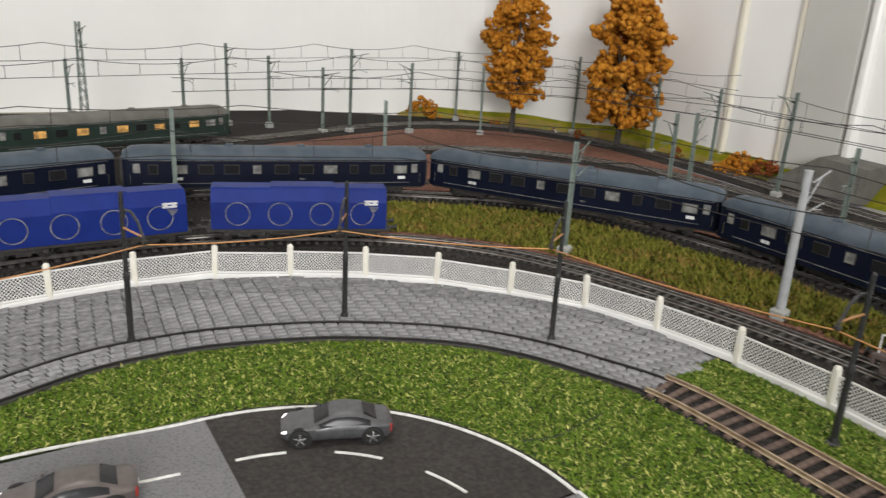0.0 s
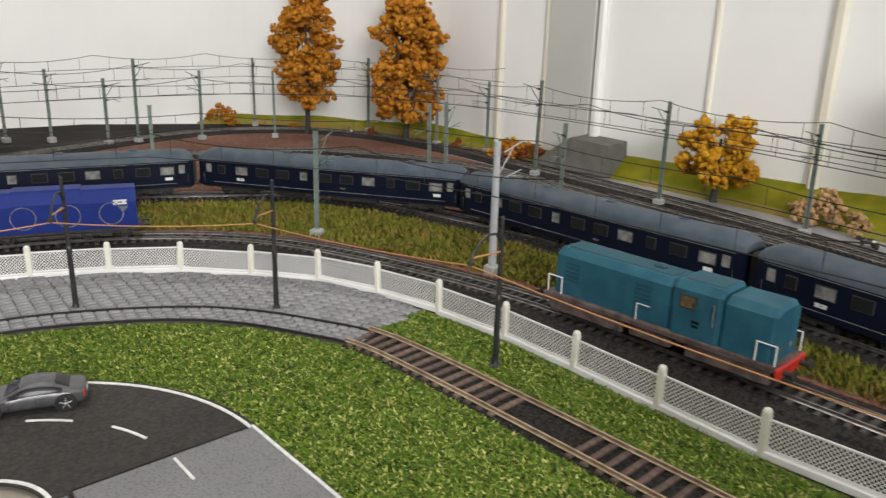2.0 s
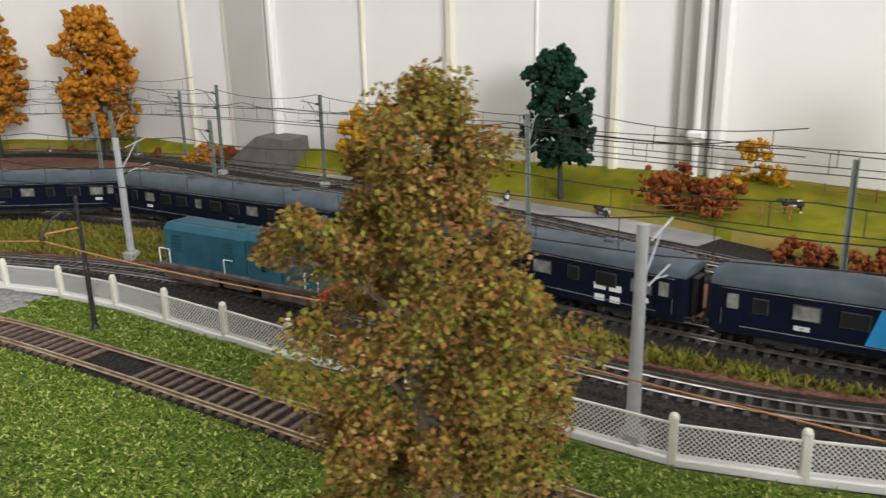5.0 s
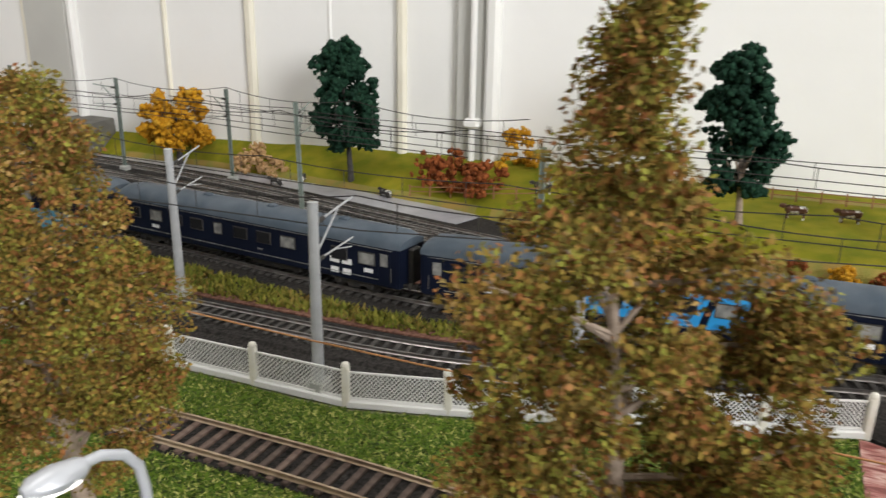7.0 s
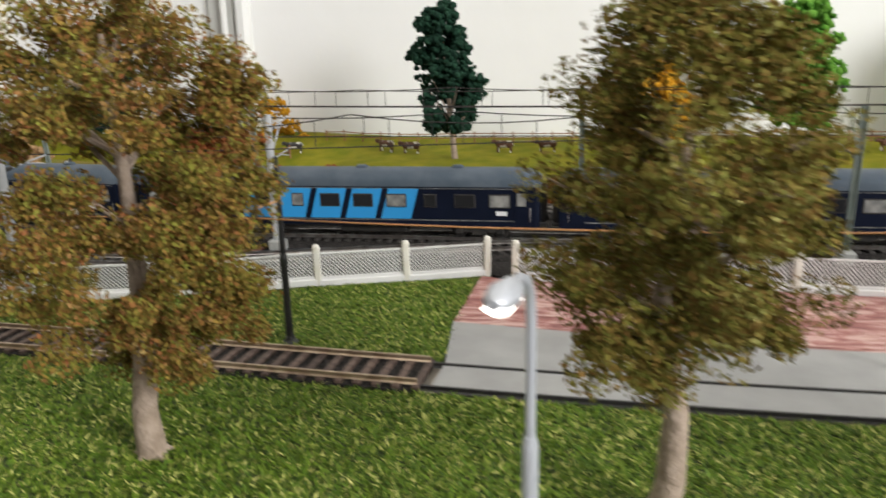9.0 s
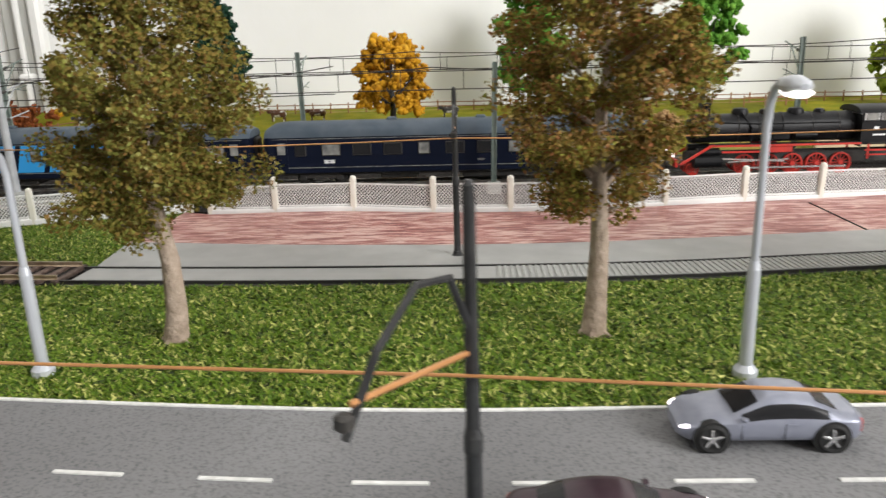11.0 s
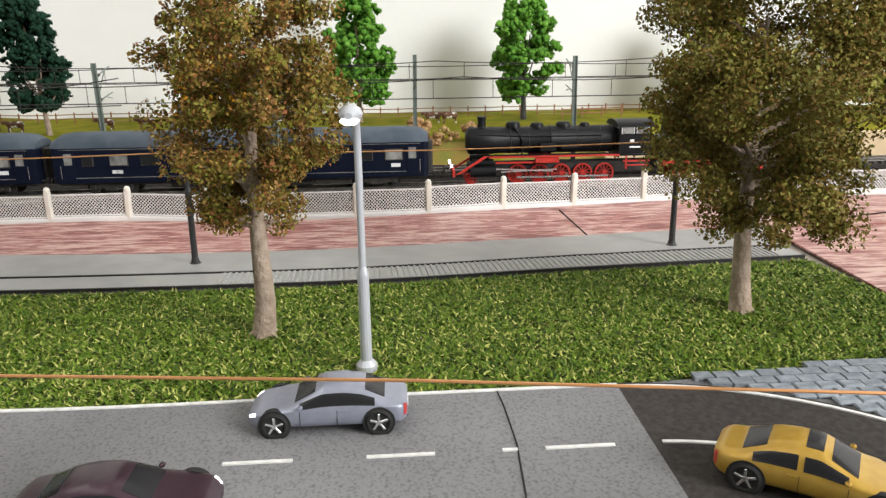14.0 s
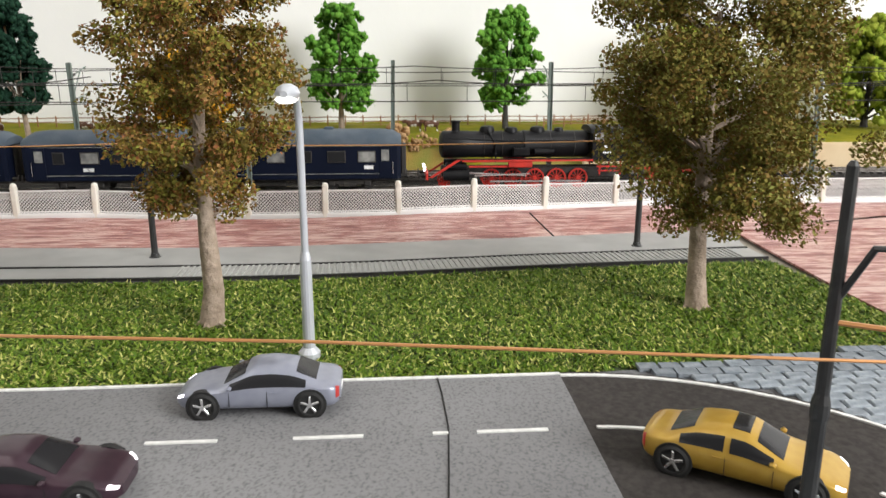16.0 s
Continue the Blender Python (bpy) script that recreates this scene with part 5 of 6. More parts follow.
        if style != "green":
            sg = Shape().box((0, 0, 0.00075), (0.0085, 0.0004, 0.0009)).box((0, 0, -0.00075), (0.0085, 0.0004, 0.0009)).box((-0.0024, 0, 0), (0.0026, 0.0004, 0.0028)).box((0.0024, 0, 0), (0.0026, 0.0004, 0.0028))
            o = part("emblem", sg, WHITE, root, "small white emblem")
            o.location = (-L / 2 + 0.05, j * (W + 0.0002), 0.0185)
            bars(root, L / 2 - 0.026, j, W, 0.0192, 0.0075, 0.0030)
            bars(root, 0.02, j, W, 0.0185, 0.006, 0.0005, 2, PALEGLASS)
        if style == "van":
            for dx in (0.0, 0.011):
                bars(root, L / 2 - 0.045 - dx, j, W, 0.0225, 0.0085, 0.0042, 2)
    for x in (-0.05, 0.02, 0.09):
        part("roof_vent", Shape().box((x, 0, z2), (0.008, 0.006, 0.003), 0.001), roof_mat, root)
    return root


LC = 0.297
s_end = length_near(TRACK_B, 0.487, -0.48)
for i, st in enumerate(("plain", "panel", "van", "plain", "plain", "plain", "plain")):
    sc = s_end - LC / 2 - i * (LC + 0.013)
    coach(on_track(TRACK_B, sc, LC / 2 - 0.042), LC, st)
coach(on_track(TRACK_D, length_near(TRACK_D, 0.10, 1.31), 0.1), 0.29, "green", DARKGREEN, BOXGREY, True)
coach(on_track(TRACK_D, length_near(TRACK_D, -0.21, 1.22), 0.1), 0.29, "green", DARKGREEN, BOXGREY, True)


def spoked(root, x, j, r, material):
    s = Shape()
    m = Matrix.Translation((x, j * 0.0082, r)) @ Matrix.Rotation(radians(90), 4, "X")
    n = 26
    s.loft([[(q * math.cos(2 * math.pi * k / n), q * math.sin(2 * math.pi * k / n), h) for k in range(n)] for q, h in ((r * 0.84, -0.0011), (r, -0.0011), (r, 0.0011), (r * 0.84, 0.0011), (r * 0.84, -0.0011))], m, caps=False)
    s.lathe([(r * 0.2, -0.0016), (r * 0.2, 0.0016)], 10, m)
    for k in range(12):
        s.box((r * 0.52, 0, 0), (r * 0.7, 0.0006, 0.001), 0, m @ Matrix.Rotation(2 * math.pi * k / 12, 4, "Z"))
    s.box((0, -r * 0.62, 0), (r * 0.9, r * 0.36, 0.0013), 0.0002, m)
    part("driving_wheel", s, material, root, "red spoked wheel")


def steam_loco(m):
    root = thing("steam_locomotive", "black steam locomotive with red wheels and frame, coupled to a tender", "locomotive", m)
    X = Matrix.Rotation(radians(90), 4, "Y")
    zb = 0.0355
    boil = Shape().lathe([(0.0100, -0.012), (0.0112, -0.0115), (0.0112, 0.040), (0.0115, 0.0405), (0.0115, 0.042), (0.0110, 0.0425), (0.0110, 0.088), (0.0113, 0.0885), (0.0113, 0.108), (0.0108, 0.1095), (0.0070, 0.1115), (0.0, 0.112)], 28, Matrix.Translation((0, 0, zb)) @ X)
    part("boiler", boil, BLACK, root, smooth=True)
    for x in (0.0, 0.02, 0.06, 0.075):
        bands = Shape().lathe([(0.01135, -0.0003), (0.01155, 0), (0.01135, 0.0003)], 24, Matrix.Translation((x, 0, zb)) @ X)
        part("boiler_band", bands, DARKMETAL, root)
    part("chimney", Shape().lathe([(0.0042, 0.0), (0.0034, 0.0018), (0.0034, 0.0075), (0.0040, 0.0082), (0.0040, 0.0095), (0.0030, 0.0096)], 18, Matrix.Translation((0.098, 0, zb + 0.010))), BLACK, root)
    for x, r, h in ((0.072, 0.0062, 0.0062), (0.052, 0.0056, 0.0050), (0.030, 0.0062, 0.0056), (0.012, 0.0040, 0.0045)):
        part("dome", Shape().lathe([(r, 0), (r, h * 0.55), (r * 0.8, h * 0.9), (r * 0.3, h), (0.0001, h)], 18, Matrix.Translation((x, 0, zb + 0.0092))), BLACK, root, smooth=True)
    pipes = Shape()
    for j in (-1, 1):
        pipes.tube([(0.106, j * 0.0095, zb + 0.006), (0.06, j * 0.0112, zb + 0.004), (0.0, j * 0.0114, zb + 0.004)], 0.0005, 6)
        pipes.tube([(0.072, j * 0.006, zb + 0.0115), (0.066, j * 0.0118, zb + 0.001), (0.066, j * 0.012, 0.022)], 0.0007, 6)
        pipes.box((0.045, j * 0.0132, 0.0305), (0.014, 0.004, 0.007), 0.001).cyl((0.018, j * 0.0128, 0.0305), (0.034, j * 0.0128, 0.0305), 0.0026, n=12)
    part("pipework", pipes, BLACK, root)
    run = Shape()
    for j in (-1, 1):
        run.box((0.042, j * 0.0142, 0.0245), (0.112, 0.0062, 0.0011), 0.0003)
    part("running_board", run, BLACK, root)
    red, inner = Shape(), Shape()
    for j in (-1, 1):
        red.box((0.040, j * 0.01735, 0.0238), (0.108, 0.0006, 0.0015))
        red.add([(0.094, j * 0.0165, 0.0248), (0.118, j * 0.0165, 0.0102), (0.121, j * 0.0165, 0.0102), (0.098, j * 0.0165, 0.0248), (0.094, j * 0.0176, 0.0248), (0.118, j * 0.0176, 0.0102), (0.121, j * 0.0176, 0.0102), (0.098, j * 0.0176, 0.0248)], [(0, 1, 2, 3), (4, 5, 6, 7), (0, 1, 5, 4), (1, 2, 6, 5), (2, 3, 7, 6), (3, 0, 4, 7)])
        inner.box((0.03, j * 0.0062, 0.0130), (0.16, 0.0012, 0.0085), 0.0003)
        red.box((0.046, j * 0.0160, 0.0205), (0.020, 0.0022, 0.0050), 0.0006).box((0.068, j * 0.0150, 0.0188), (0.040, 0.0010, 0.0014))
    part("frame", red, REDPAINT, root, "red frame and valance")
    part("inner_frame", inner, DARKMETAL, root)
    part("buffer_beam", Shape().box((0.1225, 0, 0.0110), (0.0022, 0.033, 0.0060), 0.0004), REDPAINT, root, "red buffer beam")
    cyl = Shape()
    for j in (-1, 1):
        cyl.cyl((0.088, j * 0.0138, 0.0118), (0.109, j * 0.0138, 0.0118), 0.0046, n=16).cyl((0.090, j * 0.0132, 0.0190), (0.107, j * 0.0132, 0.0190), 0.0030, n=14)
    part("cylinder", cyl, BLACK, root)
    rods = Shape()
    for j in (-1, 1):
        rods.box((0.032, j * 0.0132, 0.0062), (0.077, 0.0008, 0.0016), 0.0002).box((0.066, j * 0.0142, 0.0090), (0.05, 0.0008, 0.0013), 0, Matrix.Rotation(radians(-3), 4, "Y")).box((0.060, j * 0.0146, 0.0140), (0.046, 0.0007, 0.0010), 0, Matrix.Rotation(radians(2), 4, "Y"))
    part("coupling_rod", rods, CHROME, root, "steel coupling rods")
    for j in (-1, 1):
        for k in range(5):
            spoked(root, -0.004 + k * 0.0182, j, 0.0081, REDPAINT)
        spoked(root, 0.108, j, 0.0049, REDPAINT)
    for j in (-1, 1):
        f = Shape().cyl((0.1235, j * 0.0098, 0.0112), (0.129, j * 0.0098, 0.0112), 0.0013, n=8).lathe([(0.0028, 0), (0.0028, 0.0009)], 14, Matrix.Translation((0.1285, j * 0.0098, 0.0112)) @ X)
        part("buffer", f, DARKMETAL, root)
        part("lamp", Shape().lathe([(0.0016, 0), (0.0016, 0.0020)], 10, Matrix.Translation((0.1232, j * 0.011, 0.0165)) @ X), HEADLIGHT, root, "lit front lamp")
    # cab
    cab = Shape().box((-0.0265, 0.0165, 0.0325), (0.026, 0.0008, 0.0165)).box((-0.0265, -0.0165, 0.0325), (0.026, 0.0008, 0.0165)).box((-0.0138, 0, 0.033), (0.0008, 0.033, 0.0235)).box((-0.0265, 0, 0.0232), (0.026, 0.033, 0.001))
    for j in (-1, 1):
        for x in (-0.0390, -0.0265, -0.0140):
            cab.box((x, j * 0.0165, 0.0435), (0.0016, 0.0008, 0.0070))
    part("cab", cab, BLACK, root)
    arc = [(math.cos(a), math.sin(a)) for a in np.linspace(0, math.pi, 11)]
    part("cab_roof", Shape().loft([[(x, 0.0176 * c, 0.0462 + 0.0052 * s_) for c, s_ in arc] for x in (-0.0425, -0.0115)]), BLACK, root, smooth=True)
    for j in (-1, 1):
        for x in (-0.0325, -0.0205):
            w = part("window", Shape().box((x, j * 0.0166, 0.0435), (0.0108, 0.0006, 0.0066)), WHITE, root, "white window frame")
            part("pane", Shape().box((x, j * 0.0170, 0.0435), (0.0092, 0.0004, 0.0052)), PALEGLASS, w)
        bars(root, -0.0265, j, 0.0170, 0.0300, 0.009, 0.0013)
        bars(root, -0.0240, j, 0.0170, 0.0350, 0.0035, 0.0022)
        part("step", Shape().box((-0.0285, j * 0.0165, 0.0150), (0.020, 0.0012, 0.0010)).box((-0.0285, j * 0.0165, 0.0185), (0.022, 0.0012, 0.0012)).box((-0.037, j * 0.0165, 0.0175), (0.0012, 0.0012, 0.011)).box((-0.020, j * 0.0165, 0.0175), (0.0012, 0.0012, 0.011)), REDPAINT, root, "red cab step")
    # tender
    tb = Shape().box((-0.092, 0, 0.0270), (0.086, 0.033, 0.0185), 0.0010).box((-0.098, 0, 0.0365), (0.062, 0.030, 0.004), 0.001)
    tb.loft([[(x, -w, 0.0375), (x, w, 0.0375), (x, w * 0.82, z), (x, -w * 0.82, z)] for x, w, z in ((-0.118, 0.0135, 0.0450), (-0.058, 0.0145, 0.0485))])
    tender = part("tender", tb, BLACK, root, "black tender body", False)
    part("coal", Shape().loft([[(x, -0.0095, 0.0470), (x, 0.0095, 0.0470), (x, 0.005, z), (x, -0.005, z)] for x, z in ((-0.112, 0.0475), (-0.09, 0.0500), (-0.064, 0.0505))]), mat("coal", (0.012, 0.012, 0.012), 0.5, second=(0.03, 0.03, 0.03), scale=300, bump=0.002, bump_scale=400), tender)
    ribs = Shape()
    for j in (-1, 1):
        for k in range(7):
            ribs.box((-0.062 - k * 0.009, j * 0.0146, 0.0425), (0.0005, 0.0008, 0.007), 0, None)
    part("rib", ribs, BLACK, tender)
    tf = Shape()
    for j in (-1, 1):
        tf.box((-0.092, j * 0.0145, 0.0155), (0.086, 0.0022, 0.0042), 0.0004)
        for x in (-0.066, -0.083, -0.101, -0.118):
            tf.box((x, j * 0.0150, 0.0100), (0.0070, 0.0020, 0.0095), 0.0008)
    tf.box((-0.1355, 0, 0.0110), (0.0022, 0.033, 0.0060), 0.0004)
    part("tender_frame", tf, REDPAINT, root, "red tender frame")
    for x in (-0.066, -0.083, -0.101, -0.118):
        wheelset(root, x, 0.0055, REDPAINT)
    for j in (-1, 1):
        part("buffer", Shape().cyl((-0.1365, j * 0.0098, 0.0112), (-0.141, j * 0.0098, 0.0112), 0.0013, n=8).lathe([(0.0028, 0), (0.0028, 0.0009)], 14, Matrix.Translation((-0.1415, j * 0.0098, 0.0112)) @ X), DARKMETAL, root)
        bars(root, -0.068, j, 0.0166, 0.0260, 0.006, 0.0006, 3, PALEGLASS)
        part("lamp", Shape().lathe([(0.0014, 0), (0.0014, 0.0015)], 10, Matrix.Translation((-0.1380, j * 0.011, 0.0165)) @ X), HEADLIGHT, root, "lit rear lamp")
    return root


steam_loco(pose(0.487, -0.48 - 0.016 - 0.129, RAIL_TOP, 0, 0, 90))


def diesel(m):
    root = thing("diesel_locomotive", "weathered teal diesel shunting locomotive with grimy running gear", "locomotive", m)
    W = 0.0132

    def hood(x0, x1, w, z, ch):
        return [[(x, -w + e, 0.0140), (x, w - e, 0.0140), (x, w - e, z - ch), (x, w - ch - e, z - e), (x, -w + ch + e, z - e), (x, -w + e, z - ch)] for x, e in ((x0, 0.0016), (x0 + 0.002, 0), (x1 - 0.002, 0), (x1, 0.0016))]
    part("long_hood", Shape().loft(hood(-0.012, 0.067, W, 0.0420, 0.004)), TEAL, root)
    part("cab", Shape().loft(hood(-0.040, -0.012, 0.0150, 0.0436, 0.0040)), TEAL, root)
    part("short_hood", Shape().loft(hood(-0.068, -0.040, W + 0.001, 0.0420, 0.004)), TEAL, root)
    part("roof_panel", Shape().box((0.027, 0, 0.0421), (0.07, 0.014, 0.0012), 0.0004).box((-0.026, 0, 0.0437), (0.022, 0.018, 0.0010), 0.0004).box((0.004, 0, 0.0430), (0.006, 0.005, 0.004), 0.001), TEALGREY, root)
    part("footplate", Shape().box((0, 0, 0.0125), (0.142, 0.033, 0.0036), 0.0006), GRIME, root)
    sk = Shape()
    for j in (-1, 1):
        for x, w in ((0.042, 0.052), (-0.046, 0.046)):
            sk.box((x, j * 0.0140, 0.0074), (w, 0.0030, 0.0086), 0.0009).box((x + 0.015, j * 0.0142, 0.0058), (0.008, 0.0028, 0.006), 0.001).box((x - 0.015, j * 0.0142, 0.0058), (0.008, 0.0028, 0.006), 0.001)
        sk.box((-0.001, j * 0.011, 0.0075), (0.026, 0.008, 0.0075), 0.0012)
    part("bogie", sk, GRIME, root, "grey-brown grimy bogie sides")
    for x in (0.058, 0.042, 0.026, -0.030, -0.046, -0.062):
        wheelset(root, x, 0.0054)
    for k in (-1, 1):
        part("buffer_beam", Shape().box((k * 0.0718, 0, 0.0105), (0.0022, 0.033, 0.0062), 0.0005), REDPAINT if k < 0 else GRIME, root)
        for j in (-1, 1):
            part("buffer", Shape().cyl((k * 0.0725, j * 0.0098, 0.0105), (k * 0.078, j * 0.0098, 0.0105), 0.0014, n=8).cyl((k * 0.0775, j * 0.0098, 0.0105), (k * 0.0785, j * 0.0098, 0.0105), 0.0028, n=12), DARKMETAL, root)
            part("handrail", Shape().tube([(k * 0.070, j * 0.0148, 0.013), (k * 0.070, j * 0.0148, 0.0245), (k * 0.060, j * 0.0148, 0.0245), (k * 0.060, j * 0.0148, 0.013)], 0.0005, 5), WHITE, root)
            part("headlamp", Shape().cyl((k * 0.0668, j * 0.006, 0.020), (k * 0.0682, j * 0.006, 0.020), 0.0014, n=10), PALEGLASS, root)
    for j in (-1, 1):
        w = part("window", Shape().box((-0.022, j * 0.0151, 0.0335), (0.0095, 0.0006, 0.0075), 0.0002), DARKMETAL, root)
        part("pane", Shape().box((-0.022, j * 0.0155, 0.0335), (0.0078, 0.0004, 0.0060)), mat("amber_cab_pane", (0.22, 0.14, 0.05), 0.15, second=(0.04, 0.04, 0.04), scale=250), w)
        part("handrail", Shape().tube([(0.008, j * 0.0150, 0.014), (0.008, j * 0.0150, 0.024), (0.000, j * 0.0150, 0.024)], 0.0004, 5), WHITE, root)
        part("grab_rail", Shape().tube([(-0.0365, j * 0.0154, 0.024), (-0.0365, j * 0.0157, 0.036)], 0.0004, 5), CHROME, root)
        for x0 in (0.0, 0.048):
            g = Shape()
            for k in range(5):
                g.box((x0 + 0.006, j * (W + 0.0002), 0.024 + k * 0.0026), (0.010, 0.0005, 0.0011))
            part("grille", g, mat("dark_teal_grille", (0.008, 0.06, 0.09), 0.6), root)
        bars(root, -0.027, j, 0.0150, 0.0235, 0.0045, 0.0013, 2, NAVY)
    return root


s_t = length_near(TRACK_A, 0.412, 0.445)
diesel(on_track(TRACK_A, s_t, 0.045) @ Matrix.Rotation(math.pi, 4, "Z") @ Matrix.Scale(1.12, 4))


def hood_wagon(m, L=0.150):
    root = thing("hood_wagon", "bright blue telescopic hood wagon with white ring emblems", "goods wagon", m, "blue goods wagons")

    def shell(x0, x1, w, z):
        return [[(x, -w, 0.0105), (x, w, 0.0105), (x, w, z - 0.011), (x, w - 0.0045, z - 0.0015), (x, w - 0.007, z), (x, -w + 0.007, z), (x, -w + 0.0045, z - 0.0015), (x, -w, z - 0.011)] for x in (x0, x1)]
    a = L / 2 - 0.004
    for x0, x1, w, z in ((-a, -0.02, 0.0158, 0.0440), (-0.024, 0.028, 0.0164, 0.0452), (0.024, a, 0.0158, 0.0440)):
        part("hood", Shape().loft(shell(x0, x1, w, z)), BLUEPAINT, root)
    part("underframe", Shape().box((0, 0, 0.0090), (L, 0.030, 0.0028), 0.0005).box((0, 0, 0.0065), (0.05, 0.012, 0.004), 0.0008), DARKMETAL, root)
    for x in (-L / 2 + 0.030, L / 2 - 0.030):
        bogie(root, x)
    n = 24
    for j in (-1, 1):
        for k in range(4):
            x = -0.050 + k * 0.0335
            r = 0.0098
            y = j * (0.0168 if -0.024 < x < 0.028 else 0.0162)
            ring_ = Shape().loft([[(x + q * math.cos(2 * math.pi * i / n), y + dy, 0.0235 + q * math.sin(2 * math.pi * i / n)) for i in range(n)] for q, dy in ((r, -0.0001), (r, 0.0001), (r * 0.93, 0.0001), (r * 0.93, -0.0001), (r, -0.0001))], caps=False)
            part("ring_emblem", ring_, PALEGLASS, root, "pale painted ring")
        e = Shape().box((0, 0, 0.0013), (0.011, 0.0004, 0.0015)).box((0, 0, -0.0013), (0.011, 0.0004, 0.0015)).box((-0.003, 0, 0), (0.003, 0.0004, 0.0042)).box((0.003, 0, 0), (0.003, 0.0004, 0.0042))
        o = part("emblem", e, WHITE, root, "white emblem")
        o.location = (-j * 0.058, j * 0.0161, 0.0330)
        bars(root, -j * 0.060, j, 0.0159, 0.0290, 0.008, 0.0006, 4, PALEGLASS)
    for k in (-1, 1):
        for j in (-1, 1):
            part("buffer", Shape().cyl((k * L / 2, j * 0.0098, 0.0105), (k * (L / 2 + 0.0055), j * 0.0098, 0.0105), 0.0014, n=8).cyl((k * (L / 2 + 0.005), j * 0.0098, 0.0105), (k * (L / 2 + 0.006), j * 0.0098, 0.0105), 0.0027, n=12), DARKMETAL, root)
    return root


s_g = length_near(TRACK_A, 0.252, 0.869)
for i in range(3):
    hood_wagon(on_track(TRACK_A, s_g - 0.075 - i * 0.165, 0.045))


# ---- cars ----
def car(m, paint, label, split=False, sunroof=False, L=0.052):
    """Saloon body as one rounded shell; windows and lights are thin panels bent over it."""
    root = thing("car", label, "car", m, "model cars on the road")
    W = 0.0105
    fine = np.linspace(-0.5, 0.5, 201)

    def curve(us, zs, soft=9):
        v = np.interp(fine, us, zs)
        k = np.ones(soft) / soft
        return np.convolve(np.pad(v, soft // 2, mode="edge"), k, mode="valid")

    half = curve((-0.5, -0.49, -0.455, -0.40, -0.25, 0.2, 0.36, 0.44, 0.485, 0.5), (0.62, 0.80, 0.93, 0.98, 1.0, 1.0, 0.97, 0.91, 0.76, 0.55), 5) * W
    belt = curve((-0.5, -0.46, -0.3, 0, 0.25, 0.40, 0.47, 0.5), (0.0082, 0.0093, 0.0098, 0.0096, 0.0091, 0.0081, 0.0070, 0.0060))
    high = curve((-0.5, -0.485, -0.44, -0.37, -0.21, -0.10, 0.03, 0.22, 0.36, 0.45, 0.485, 0.5), (0.0092, 0.0105, 0.0110, 0.0114, 0.0155, 0.0165, 0.0162, 0.0107, 0.0096, 0.0083, 0.0073, 0.0063))
    sill = curve((-0.5, -0.46, 0.44, 0.5), (0.0042, 0.0024, 0.0024, 0.0037))

    def surf(u, a):
        w, zb, zt, z0 = (np.interp(u, fine, q) for q in (half, belt, high, sill))
        c, q = math.cos(a), math.sin(a)
        if q >= 0:
            z = zb + (zt - zb) * q ** 0.75
            y = w * abs(c) ** 0.5 * (1 - 0.05 * min(1, (z - zb) / 0.0012) - 0.15 * min(1, (z - zb) / 0.006))
        else:
            z = zb - (zb - z0) * abs(q) ** 0.5
            y = w * abs(c) ** 0.32
        return Vector((u * L, math.copysign(y, c), z))

    def panel(u0, u1, lo, hi, out=0.00012, nu=14, na=7):
        """A patch of the shell between two angles, which may change along it, a little proud."""
        rows = []
        for i in range(nu + 1):
            u = u0 + (u1 - u0) * i / nu
            a0, a1 = lo(u), hi(u)
            row = []
            for k in range(na + 1):
                a = a0 + (a1 - a0) * k / na
                n = (surf(u + 0.004, a) - surf(u - 0.004, a)).cross(surf(u, a + 0.02) - surf(u, a - 0.02))
                n = n.normalized() if n.length > 0 else Vector((0, 0, 1))
                p = surf(u, a)
                if n.dot(p - Vector((p.x, 0, 0.006))) < 0:
                    n = -n
                row.append((p + n * out, p - n * 0.0003))
            rows.append(row)
        ring_ = [[r[k][0] for k in range(na + 1)] + [r[k][1] for k in range(na, -1, -1)] for r in rows]
        return Shape().loft(ring_)

    st = np.concatenate([[-0.5, -0.492, -0.48], np.linspace(-0.46, 0.46, 44), [0.48, 0.492, 0.5]])
    part("body", Shape().loft([[surf(u, 2 * math.pi * k / 36 + 0.001) for k in range(36)] for u in st]), paint, root, smooth=True)
    rise = lambda f: math.asin(f ** (1 / 0.75))
    part("windscreen", panel(0.075, 0.205, lambda u: 0.98, lambda u: math.pi - 0.98), GLASS, root, "dark windscreen", True)
    part("rear_window", panel(-0.355, -0.235, lambda u: 1.02, lambda u: math.pi - 1.02), GLASS, root, "dark rear window", True)
    if sunroof:
        part("sunroof", panel(-0.05, 0.035, lambda u: 1.12, lambda u: math.pi - 1.12), GLASS, root, "dark open sunroof", True)
    spans = ((-0.295, -0.075), (-0.045, 0.165)) if split else ((-0.295, 0.170),)
    for j in (0, 1):
        lo, hi = (lambda u: rise(0.12)), (lambda u: rise(0.66))
        if j:
            lo, hi = (lambda u: math.pi - rise(0.12)), (lambda u: math.pi - rise(0.66))
        for u0, u1 in spans:
            part("side_window", panel(u0, u1, lo, hi, nu=20), GLASS, root, "dark side window", True)
        sg = 1 - 2 * j
        part("mirror", Shape().box((0.165 * L, sg * W * 1.04, 0.0108), (0.0017, 0.0022, 0.0014), 0.0005), paint, root)
